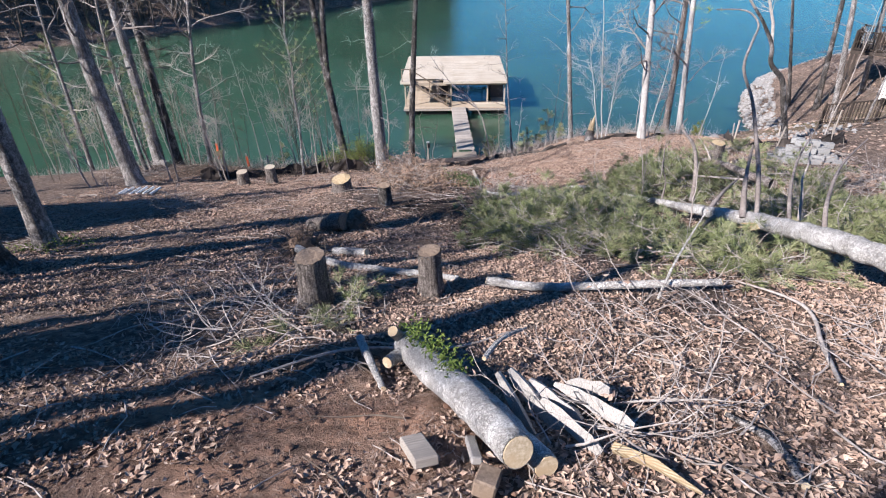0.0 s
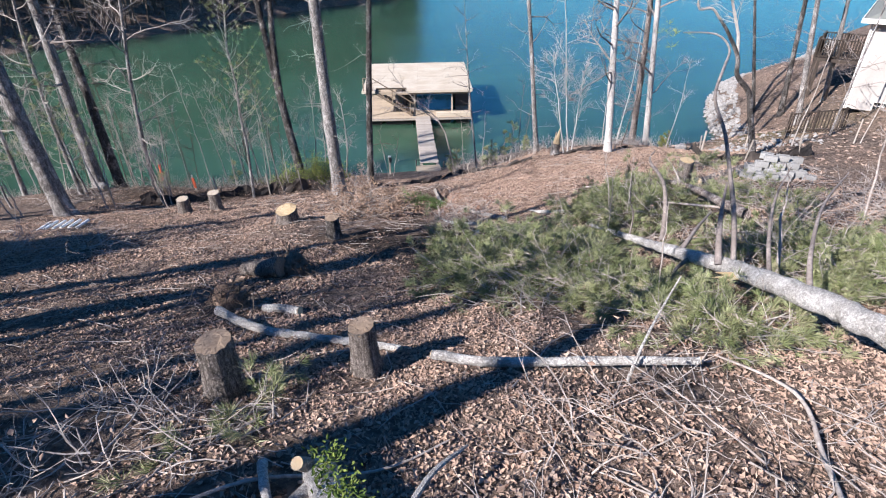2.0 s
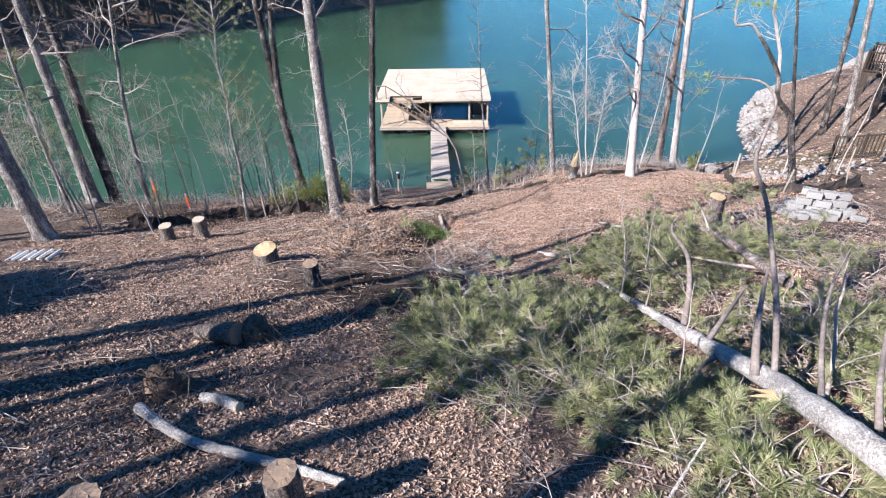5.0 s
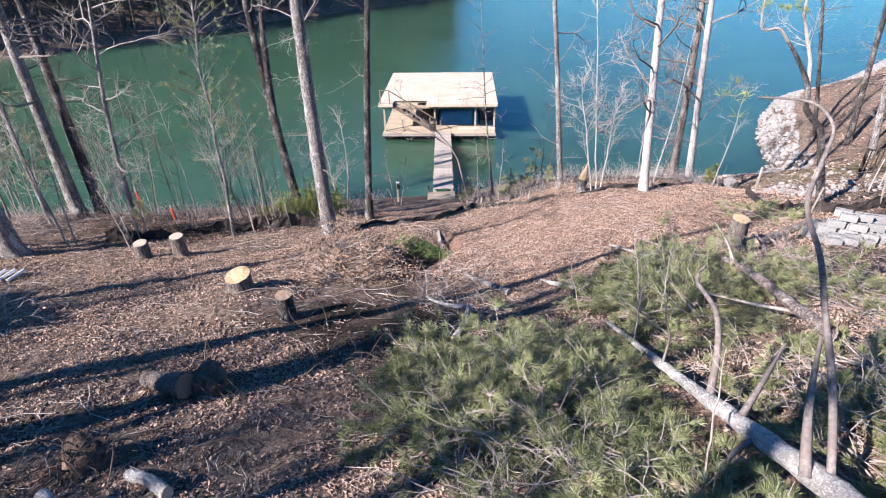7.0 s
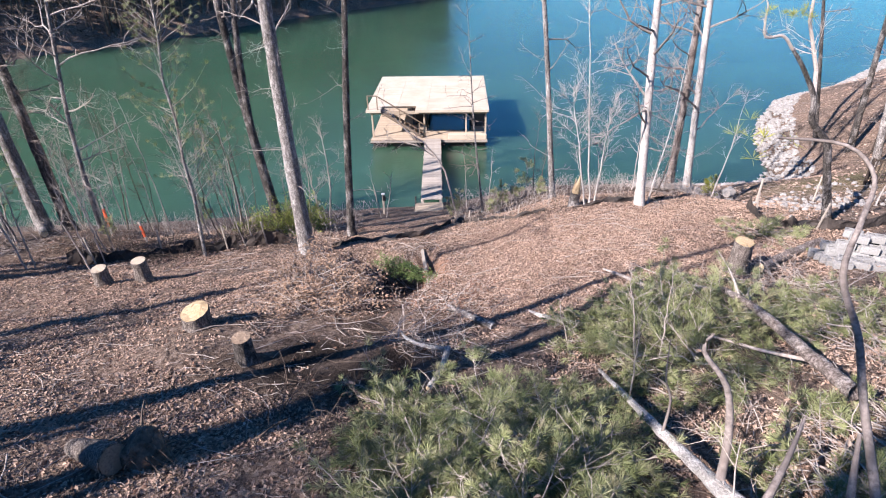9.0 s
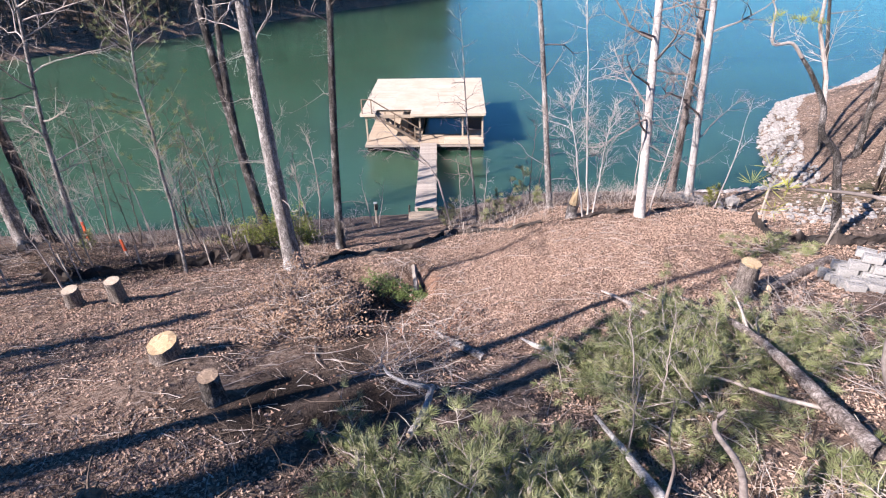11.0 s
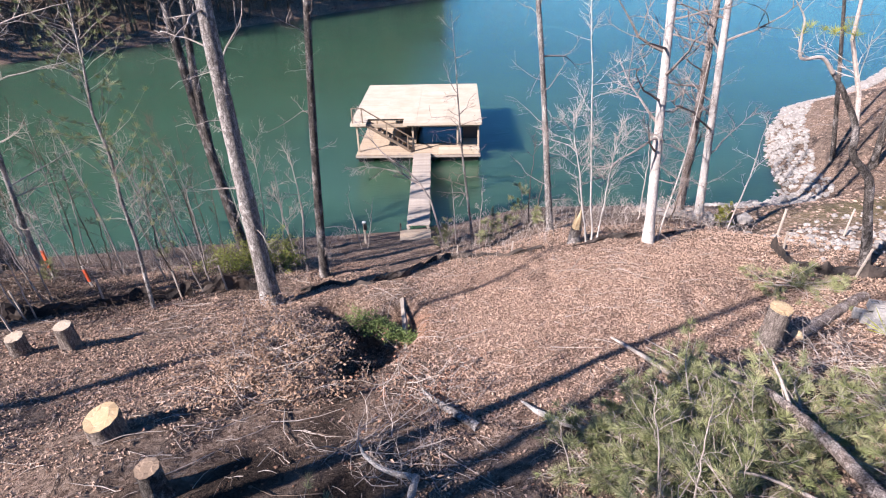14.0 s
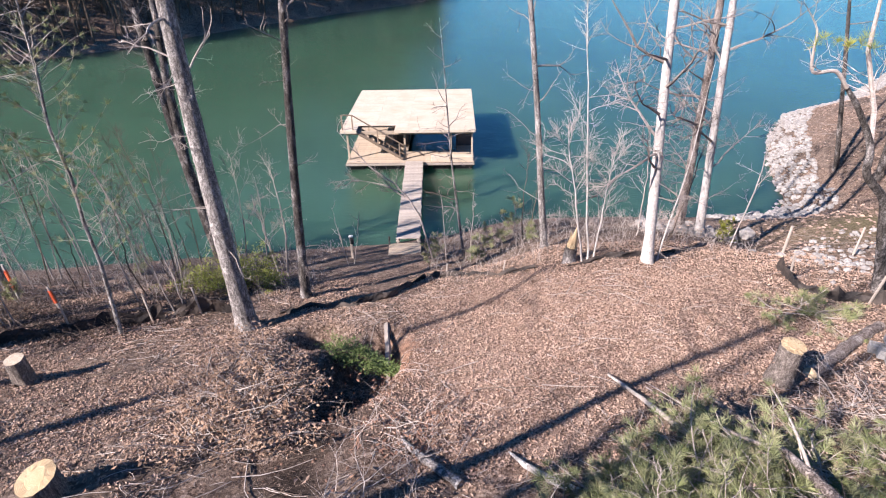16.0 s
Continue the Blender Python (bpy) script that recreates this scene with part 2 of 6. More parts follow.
M_STAIR = two_scale("brown_stair_wood", (0.12, 0.09, 0.065), (0.32, 0.25, 0.185), (0.20, 0.155, 0.115), 1.6, 10, (0.5, 7, 7), 0.9, 0.35, 0.006, vary=0.25)
M_SIDING = two_scale("dark_siding", (0.05, 0.05, 0.055), (0.13, 0.125, 0.13), (0.09, 0.085, 0.09), 0.8, 9, (5, 5, 0.6), 0.7, 0.3, 0.006)
M_FLOAT = two_scale("black_float", (0.012, 0.012, 0.014), (0.05, 0.05, 0.052), (0.03, 0.03, 0.028), 1.2, 8, (1, 1, 1), 0.55, 0.2, 0.004)
M_WHITE = two_scale("white_paint", (0.66, 0.65, 0.62), (0.82, 0.81, 0.78), (0.62, 0.60, 0.56), 1.0, 12, (1, 1, 1), 0.6, 0.15, 0.003)


# ---------------------------------------------------------------- mesh helpers
def obj(name, bm, material, parent=None, smooth=False):
    me = bpy.data.meshes.new(name)
    if isinstance(bm, tuple):
        me.from_pydata(bm[0], [], bm[1])
    else:
        bm.to_mesh(me)
        bm.free()
    if smooth:
        me.shade_smooth()
    for mm in (material if isinstance(material, (list, tuple)) else [material]):
        me.materials.append(mm)
    ob = new(name, me)
    if parent is not None:
        ob.parent = parent
    return ob


def part(name, bm, material, parent, label="", smooth=False):
    ob = obj(name, bm, material, parent, smooth)
    if label:
        ob["label"] = label
    return ob


def thing(name, m, label, category, group="", kind=""):
    ob = new(name)
    ob.empty_display_size = 0.2
    ob.matrix_world = m
    return tagged(ob, label, category, group, kind)


def box(sx, sy, sz, at=(0, 0, 0), bevel=0.0, bm=None, turn=None):
    """A box centred in x and y, standing on z = at[2]."""
    bm = bm or bmesh.new()
    mt = Matrix.Translation((at[0], at[1], at[2] + sz / 2)) @ (turn or Matrix()) @ Matrix.Diagonal((sx, sy, sz, 1))
    r = bmesh.ops.create_cube(bm, size=1, matrix=mt)
    if bevel:
        es = list({e for v in r["verts"] for e in v.link_edges})
        bmesh.ops.bevel(bm, geom=es, offset=bevel, segments=1, affect="EDGES")
    return bm


def eased(pts, k=4):
    """The points of a smooth bent line through pts."""
    P = [Vector(p) for p in pts]
    out = []
    for i in range(len(P) - 1):
        a, b, c, d = P[max(0, i - 1)], P[i], P[i + 1], P[min(len(P) - 1, i + 2)]
        for j in range(k):
            u = j / k
            out.append(0.5 * ((2 * b) + (c - a) * u + (2 * a - 5 * b + 4 * c - d) * u * u + (3 * b - a - 3 * c + d) * u ** 3))
    return out + [P[-1]]


def spread(vals, k=4):
    out = []
    for a, b in zip(vals, vals[1:]):
        out += [a + (b - a) * j / k for j in range(k)]
    return out + [vals[-1]]


class Tubes:
    """Gathers many bent, tapered rods into one mesh."""

    def __init__(self):
        self.v, self.f = [], []

    def rod(self, pts, radii, sides=6, cap=True):
        base = len(self.v)
        pts = [Vector(p) for p in pts]
        up = Vector((0.31, 0.22, 0.93))
        for i, p in enumerate(pts):
            d = (pts[min(i + 1, len(pts) - 1)] - pts[max(i - 1, 0)]).normalized()
            a = d.cross(up)
            if a.length < 0.05:
                a = d.cross(Vector((1, 0, 0)))
            a.normalize()
            b = d.cross(a)
            for k in range(sides):
                w = 2 * math.pi * k / sides
                self.v.append(tuple(p + (a * math.cos(w) + b * math.sin(w)) * radii[i]))
        for i in range(len(pts) - 1):
            for k in range(sides):
                q = base + i * sides
                self.f.append((q + k, q + (k + 1) % sides, q + sides + (k + 1) % sides, q + sides + k))
        if cap:
            self.f.append(tuple(base + k for k in range(sides)))
            self.f.append(tuple(base + (len(pts) - 1) * sides + k for k in reversed(range(sides))))

    def mesh(self):
        return (self.v, self.f)


# ---------------------------------------------------------------- ground
def curve(x, knots):
    for (x0, y0), (x1, y1) in zip(knots, knots[1:]):
        if x <= x1:
            u = (x - x0) / (x1 - x0)
            return y0 + (y1 - y0) * min(1, max(0, u))
    return knots[-1][1]


def smooth(a, b, x):
    u = min(1, max(0, (x - a) / (b - a)))
    return u * u * (3 - 2 * u)


SLOPE = [(-300, 60), (-40, 22), (-5, 11.7), (3, 9.05), (6.5, 7.95), (9.5, 7.0), (13.5, 5.95), (15, 5.5), (19, 4.3), (22, 3.35), (24.7, 2.6),
         (29, 1.05), (32, 0.0), (36, -1.4), (60, -3), (900, -3)]
SHORE = [(-400, -14), (-60, -4), (-23, -1.8), (-15, -1.6), (-4, 0), (0, 0.5), (6, 2.0), (13.6, 2.4), (17, 4), (20.5, 6.5), (24.4, 13.5), (28, 18.5),
         (33, 21), (41, 28), (53, 40), (80, 60), (400, 90)]
FAR = [Vector(p) for p in ((-900, 60), (-90, 48), (-50, 71), (-38, 83), (-28, 97), (-17, 110), (-7, 120), (-2.2, 126), (-1.5, 145), (4, 330), (160, 520), (900, 620))]


def far_shore(x, y):
    """Metres inland from the opposite shore; minus on the water."""
    p = Vector((x, y))
    best, side = 1e9, 1
    for a, b in zip(FAR, FAR[1:]):
        d = b - a
        u = min(1, max(0, (p - a).dot(d) / d.length_squared))
        q = a + d * u
        if (p - q).length < best:
            best = (p - q).length
            side = 1 if d.x * (p.y - q.y) - d.y * (p.x - q.x) > 0 else -1
    return best * side


def lump(x, y, cx, cy, rx, ry, h, turn=0.0):
    c, s = math.cos(radians(turn)), math.sin(radians(turn))
    u, v = ((x - cx) * c + (y - cy) * s) / rx, (-(x - cx) * s + (y - cy) * c) / ry
    return h * math.exp(-(u * u + v * v))


def ground_z(x, y):
    ye = y - curve(x, SHORE) * smooth(14, 32, y)
    z = curve(ye, SLOPE)
    z += 0.55 * smooth(2, 8, x) * smooth(4, 14, y) * (1 - smooth(30, 36, ye))
    z += 0.4 * smooth(3, 8, x) * smooth(18, 24, y) * (1 - smooth(25, 31.5, ye))
    z -= lump(x, y, 20.5, 34.0, 5.0, 5.5, 1.6) + lump(x, y, 14.0, 27.5, 2.2, 3.0, 0.6)
    # washed-out gully below the clearing
    z -= 1.0 * smooth(0.25, 0.75, lump(x, y, 0.85, 19.9, 1.05, 2.2, 1.0, -14))
    z -= 0.7 * smooth(0.3, 0.75, lump(x, y, -0.35, 21.6, 0.9, 0.8, 1.0))
    z += lump(x, y, -1.6, 18.6, 1.5, 2.0, 0.25) + lump(x, y, -2.7, 15.4, 1.2, 1.2, 0.24)
    # brush-covered rise under the felled pine, and the bank below the left trees
    z += lump(x, y, 4.6, 6.8, 1.8, 1.6, 0.3) + lump(x, y, -13.6, 24.6, 4.0, 2.2, 0.55)
    if y < 45:
        k = 1 - smooth(30, 34, ye)
        z += k * (0.10 * noise.noise((x * 0.45, y * 0.45, 1.3)) + 0.07 * noise.noise((x * 1.3, y * 1.3, 4.1)) + 0.035 * noise.noise((x * 3.7, y * 3.7, 8.0)))
    f = far_shore(x, y) if y > 25 else -50
    if f > -6:
        h = 0.9 * min(f, 9) + 0.55 * max(0, min(f - 9, 34)) + 0.1 * max(0, min(f - 43, 150))
        far_low = smooth(-1, 10, x)
        z = max(z, h * (1 - 0.85 * far_low) + 1.2 * noise.noise((x * 0.06, y * 0.06, 3)) * smooth(4, 20, f))
    return z


def spaced(knots):
    out = []
    for (a, step), (b, _) in zip(knots, knots[1:]):
        k = a
        while k < b - 1e-6:
            out.append(k)
            k += step
    return out + [knots[-1][0]]


def build_ground():
    xs = spaced([(-900, 90), (-90, 12), (-30, 1.0), (-13, 0.22), (17, 0.6), (40, 2.0), (60, 15), (120, 80), (920, 1)])
    ys = spaced([(-300, 40), (-20, 2), (0, 0.4), (2, 0.22), (31, 0.6), (40, 2.5), (130, 12), (190, 60), (1000, 1)])
    v = [(x, y, ground_z(x, y)) for y in ys for x in xs]
    w = len(xs)
    f = [(j * w + i, j * w + i + 1, (j + 1) * w + i + 1, (j + 1) * w + i) for j in range(len(ys) - 1) for i in range(w - 1)]
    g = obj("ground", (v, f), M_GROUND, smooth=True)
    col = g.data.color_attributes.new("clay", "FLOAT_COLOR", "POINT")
    damp_shade = g.data.color_attributes.new("damp_shade", "FLOAT_COLOR", "POINT")
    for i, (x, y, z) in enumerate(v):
        # lump at (-0.3, 14.1) paints the stump's shadow along with damp soil
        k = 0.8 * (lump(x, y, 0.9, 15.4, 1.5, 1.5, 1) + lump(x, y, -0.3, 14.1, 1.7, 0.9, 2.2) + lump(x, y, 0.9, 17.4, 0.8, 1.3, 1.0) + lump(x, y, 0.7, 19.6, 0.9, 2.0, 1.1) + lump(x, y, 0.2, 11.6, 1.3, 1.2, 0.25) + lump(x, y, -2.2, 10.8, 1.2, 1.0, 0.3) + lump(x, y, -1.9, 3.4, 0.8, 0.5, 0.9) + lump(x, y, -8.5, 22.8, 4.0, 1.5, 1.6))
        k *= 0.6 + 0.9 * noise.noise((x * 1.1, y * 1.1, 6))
        damp_shade.data[i].color = (min(1, max(0, k)), 0, 0, 1)
        r = lump(x, y, -1.0, 3.6, 1.7, 1.0, 1.3) * (0.75 + 0.9 * noise.noise((x * 1.9, y * 1.9, 15))) + lump(x, y, 1.75, 20.3, 0.55, 1.1, 2.6) + lump(x, y, 6.5, 9.5, 2.0, 2.0, 0.5)
        pale = smooth(1.5, 3.2, x + 0.8 * noise.noise((x * 0.6, y * 0.6, 2))) * smooth(15, 18.5, y - 0.25 * (x - 5)) * (1 - smooth(9.5, 13, x)) * (1 - smooth(22.5, 26, y)) * 0.75 * (1 - min(1, lump(x, y, 1.8, 20.3, 0.6, 1.2, 1.3)))
        lawn = lump(x, y, 18.5, 27.8, 3, 2, 0.4)
        col.data[i].color = (min(1, r), min(1, pale), min(1, lawn), 1)
    return tagged(g, "sloping cleared lot with leaf litter, bare soil and red clay", "ground", kind="structure")


build_ground()
wv = [(-900, 12, 0), (920, 12, 0), (920, 1000, 0), (-900, 1000, 0)]
tagged(obj("water", (wv, [(0, 1, 2, 3)]), M_WATER), "calm green and blue lake water with small ripples", "lake", kind="structure")


M_GLASS = mat("dark_window_glass", 0.05, 0, 0.6)[0]
M_GLASS.node_tree.nodes["Principled BSDF"].inputs["Base Color"].default_value = (0.03, 0.035, 0.04, 1)
M_FABRIC = two_scale("black_silt_cloth", (0.014, 0.013, 0.013), (0.05, 0.045, 0.043), (0.10, 0.08, 0.068), 1.0, 16, (1, 1, 1), 0.75, 0.4, 0.01)
M_STONE = two_scale("pale_riprap_stone", (0.13, 0.127, 0.123), (0.40, 0.388, 0.373), (0.22, 0.205, 0.19), 2.0, 11, (1, 1, 1), 0.9, 0.6, 0.02, vary=0.28)
M_BLOCK = two_scale("grey_concrete_block", (0.21, 0.21, 0.205), (0.39, 0.388, 0.378), (0.26, 0.257, 0.248), 3.0, 22, (1, 1, 1), 0.95, 0.4, 0.006, vary=0.16)
M_STUCCO = two_scale("cream_stucco", (0.36, 0.335, 0.31), (0.50, 0.475, 0.445), (0.34, 0.315, 0.29), 0.6, 30, (1, 1, 1), 0.9, 0.3, 0.006)
M_SHINGLE = two_scale("grey_green_shingle", (0.12, 0.13, 0.12), (0.25, 0.26, 0.24), (0.17, 0.18, 0.16), 0.6, 18, (1, 4, 1), 0.95, 0.4, 0.01, vary=0.12)
M_DARKWOOD = two_scale("dark_stained_wood", (0.025, 0.02, 0.017), (0.085, 0.067, 0.055), (0.05, 0.04, 0.034), 1.0, 12, (3, 3, 0.6), 0.8, 0.3, 0.006)
M_PIPE = mat("white_plastic_pipe", 0.35, 0, 0.5)[0]
M_PIPE.node_tree.nodes["Principled BSDF"].inputs["Base Color"].default_value = (0.78, 0.78, 0.77, 1)
M_ORANGE = mat("orange_flagging_tape", 0.6, 0, 0.3)[0]
M_ORANGE.node_tree.nodes["Principled BSDF"].inputs["Base Color"].default_value = (0.75, 0.14, 0.06, 1)
M_ROOT = two_scale("earthy_root_wood", (0.04, 0.028, 0.021), (0.32, 0.225, 0.165), (0.16, 0.108, 0.08), 2.0, 9, (1, 1, 1), 0.95, 1.0, 0.05)
M_MOSS = leafy("ivy_leaf", [(0.07, 0.12, 0.02), (0.16, 0.22, 0.04), (0.25, 0.30, 0.07), (0.10, 0.15, 0.03)])


# ---------------------------------------------------------------- boathouse and gangway
BX0, BX1, BY0, BY1, DZ, RZ = -3.3, 4.38, 41.35, 50.6, 0.5, 2.42


def shared(name, mesh, parent, loc, rz=0.0):
    ob = new(name, mesh)
    ob.parent = parent
    ob.location = loc
    ob.rotation_euler = (0, 0, rz)
    return ob


def mesh_of(name, bm, material):
    me = bpy.data.meshes.new(name)
    bm.to_mesh(me)
    bm.free()
    me.materials.append(material)
    return me


def boathouse():
    t = thing("floating_boathouse", pose(0, 0, 0), "floating boathouse with pale flat plywood roof, moored on lake", "boathouse")
    rnd = random.Random(5)
    # deck frame, open over the boat slip
    for nm, x0, x1, y0, y1 in (("deck_frame", BX0, 0.3, BY0, BY1), ("deck_frame", 0.3, BX1, BY0, 43.3), ("deck_frame", 3.35, BX1, 43.3, BY1), ("deck_frame", 0.3, 3.35, 49.7, BY1)):
        part(nm, box(x1 - x0, y1 - y0, 0.2, ((x0 + x1) / 2, (y0 + y1) / 2, DZ - 0.235), 0.01), M_DARKWOOD, t)
    def boards(x0, x1, y0, y1):
        n = int((y1 - y0) / 0.147)
        me = mesh_of("deck_board", box(x1 - x0, 0.138, 0.032, (0, 0, 0), 0.005), M_DECK)
        for i in range(n):
            b = shared("deck_board", me, t, ((x0 + x1) / 2 + rnd.uniform(-0.012, 0.012), y0 + (i + 0.5) * (y1 - y0) / n, DZ - 0.034 + rnd.uniform(-0.004, 0.004)))
    boards(BX0, 0.3, BY0 + 0.01, BY1)
    boards(0.305, BX1, BY0 + 0.01, 43.3)
    boards(3.36, BX1, 43.31, BY1)
    for x in (BX0 + 0.6, BX0 + 1.9, -0.5, 1.1, 2.4, BX1 - 0.6):
        part("float_drum", box(1.0, 1.5, 0.42, (x, BY0 + 0.95, -0.2), 0.06), M_FLOAT, t)
    part("skirt_board", box(BX1 - BX0 + 0.04, 0.04, 0.13, ((BX0 + BX1) / 2, BY0 - 0.022, DZ - 0.17), 0.006), M_PLANK, t)
    part("bench", box(2.5, 0.42, 0.3, (3.08, BY0 + 0.3, DZ), 0.015), M_ROOF, t, "long pale wooden dock box")
    # posts and beams
    post = mesh_of("post", box(0.11, 0.11, RZ - DZ - 0.36, (0, 0, 0), 0.008), M_DECK)
    for x in (BX0 + 0.12, -2.6, 0.25, 3.0, BX1 - 0.1):
        for y in (BY0 + 0.62, 46.5, BY1 - 0.1):
            if not (x == -2.6 and y < 43) and not (0.3 < x < 3.2 and 43.3 < y < 49.7):
                shared("post", post, t, (x, y, DZ))
    for y in (BY0 + 0.62, BY1 - 0.1):
        part("beam", box(BX1 - BX0, 0.09, 0.2, ((BX0 + BX1) / 2, y, RZ - 0.365), 0.006), M_DECK, t)
    for x in (BX0 + 0.12, 0.25, BX1 - 0.1):
        part("beam", box(0.09, BY1 - BY0 - 1.0, 0.18, (x, (BY0 + BY1) / 2 + 0.5, RZ - 0.345), 0.006), M_DECK, t)
    # storage closets with dark siding
    part("storage_wall", box(1.0, 1.7, RZ - DZ - 0.37, (-0.25, 45.4, DZ), 0.01), M_SIDING, t, "dark siding closet")
    part("storage_wall", box(1.0, 4.2, RZ - DZ - 0.37, (3.86, 46.3, DZ), 0.01), M_SIDING, t, "dark siding wall panel")
    part("storage_door", box(0.5, 0.03, 1.4, (-0.25, 44.53, DZ + 0.02), 0.006), M_FLOAT, t)
    # roof of sheets, with the stair opening at the front
    RX0, RX1, RY0, RY1 = BX0 - 0.18, BX1 + 0.06, 41.6, 50.75
    part("roof_frame", box(RX1 - RX0 - 0.06, RY1 - 42.62, 0.14, ((RX0 + RX1) / 2, (RY1 + 42.62) / 2, RZ - 0.163), 0.006), M_DECK, t)
    part("roof_frame", box(RX1 + 0.3 - 0.03, 1.02, 0.14, ((RX1 - 0.3) / 2, 42.115, RZ - 0.163), 0.006), M_DECK, t)
    part("roof_frame", box(0.9, 1.02, 0.14, (RX0 + 0.48, 42.115, RZ - 0.163), 0.006), M_DECK, t)
    nx, ny = 4, 30
    for j in range(ny):
        y0, y1 = RY0 + (RY1 - RY0) * j / ny, RY0 + (RY1 - RY0) * (j + 1) / ny
        for i in range(nx):
            x0, x1 = RX0 + (RX1 - RX0) * i / nx, RX0 + (RX1 - RX0) * (i + 1) / nx
            if y0 < 42.5 and i == 0:
                x1 = RX0 + 0.95
            if y0 < 42.5 and i == 1:
                x0 = -0.3
            part("roof_board", box(x1 - x0 - 0.008, y1 - y0 - 0.010, 0.02, ((x0 + x1) / 2, (y0 + y1) / 2, RZ - 0.02 + rnd.uniform(0, 0.007))), M_ROOF, t)
    for a, b in (((-0.3 + RX1) / 2, RX1 + 0.3), (RX0 + 0.475, 0.95)):
        part("fascia", box(b, 0.03, 0.17, (a, RY0 - 0.018, RZ - 0.165), 0.004), M_ROOF, t)
    for x in (RX0 - 0.018, RX1 + 0.018):
        part("fascia", box(0.03, RY1 - RY0, 0.17, (x, (RY0 + RY1) / 2, RZ - 0.165), 0.004), M_ROOF, t)
    # stair from deck to roof
    sx0, sz0, sx1, sz1, n = 0.1, DZ, -2.75, RZ, 9
    st = new("stair")
    st.parent = t
    for y in (41.72, 42.5):
        tb = Tubes()
        tb.rod([(sx0, y, sz0 + 0.08), (sx1, y, sz1 - 0.03)], [0.085, 0.085], 4)
        part("stringer", tb.mesh(), M_STAIR, st)
    for i in range(1, n):
        u = i / n
        part("tread", box(0.27, 0.76, 0.04, (sx0 + (sx1 - sx0) * u, 42.11, sz0 + (sz1 - sz0) * u), 0.005), M_STAIR, st)
    tb = Tubes()
    tb.rod([(sx0 + 0.1, 41.7, sz0 + 0.95), (sx1, 41.7, sz1 + 0.9)], [0.04, 0.04], 4)
    part("handrail", tb.mesh(), M_STAIR, st)
    tb = Tubes()
    tb.rod([(sx1, 41.7, sz1 + 0.9), (RX0 + 0.12, 41.7, sz1 + 0.9)], [0.035, 0.035], 4)
    part("handrail", tb.mesh(), M_STAIR, st)
    for u in (0.06, 0.5, 1.0, 1.32):
        x = sx0 + (sx1 - sx0) * u
        z = sz0 + (sz1 - sz0) * min(1, u)
        part("rail_post", box(0.07, 0.07, 0.92, (max(x, RX0 + 0.12), 41.7, z)), M_STAIR, st)
    return t


def gangway():
    a, b, w = Vector((1.18, 31.2, 1.0)), Vector((0.82, 41.3, 0.58)), 1.04
    t = thing("gangway", pose(0, 0, 0), "long weathered grey plank gangway from shore to boathouse", "gangway")
    d = b - a
    side = Vector((d.y, -d.x, 0)).normalized()
    for s in (-1, 1):
        tb = Tubes()
        o = side * s * (w / 2 - 0.07)
        tb.rod([a + o - Vector((0, 0, 0.12)), b + o - Vector((0, 0, 0.12))], [0.09, 0.09], 4)
        part("stringer", tb.mesh(), M_PLANK, t)
    n = 74
    me = mesh_of("plank", box(w, 0.128, 0.035, (0, 0, 0), 0.005), M_PLANK)
    rnd = random.Random(8)
    for i in range(n):
        p = a + d * ((i + 0.5) / n)
        shared("plank", me, t, (p.x + rnd.uniform(-0.03, 0.03), p.y, p.z - 0.02 + rnd.uniform(-0.006, 0.006)), math.atan2(-d.x, d.y) + rnd.uniform(-0.012, 0.012))
    # landing at the shore
    l = thing("landing_step", pose(1.12, 30.2, ground_z(1.12, 30.2) - 0.05, 0, 0, 3), "pale wooden landing step at foot of gangway", "step")
    for k in range(5):
        part("plank", box(1.35, 0.2, 0.06, (0, -0.45 + 0.215 * k, 0.16), 0.008), M_DECK, l)
    part("riser", box(1.3, 0.08, 0.2, (0, -0.5, -0.04), 0.008), M_DECK, l)
    part("riser", box(1.3, 0.08, 0.2, (0, 0.36, -0.04), 0.008), M_DECK, l)
    for x, h in ((0.42, 0.75), (1.95, 0.5)):
        tb = Tubes()
        z = ground_z(x, 30.6)
        tb.rod([(x, 30.6, z - 0.2), (x + 0.03, 30.62, z + h)], [0.045, 0.04], 7)
        tagged(obj("mooring_post", tb.mesh(), M_BARK_DARK), "short dark wooden post beside shore landing", "post", "shore posts")


boathouse()
gangway()


def meter_post():
    x, y = -0.95, 29.5
    z = ground_z(x, y)
    t = thing("utility_post", pose(x, y, z), "slim pale wooden post with small black box", "post")
    part("post", box(0.09, 0.09, 1.15, (0, 0, -0.15), 0.008), M_PLANK, t)
    part("box", box(0.13, 0.1, 0.26, (0.06, -0.1, 0.72), 0.012), M_FLOAT, t, "small black box")
    part("cap", box(0.16, 0.14, 0.04, (0.01, 0, 1.0), 0.008), M_WHITE, t)


meter_post()


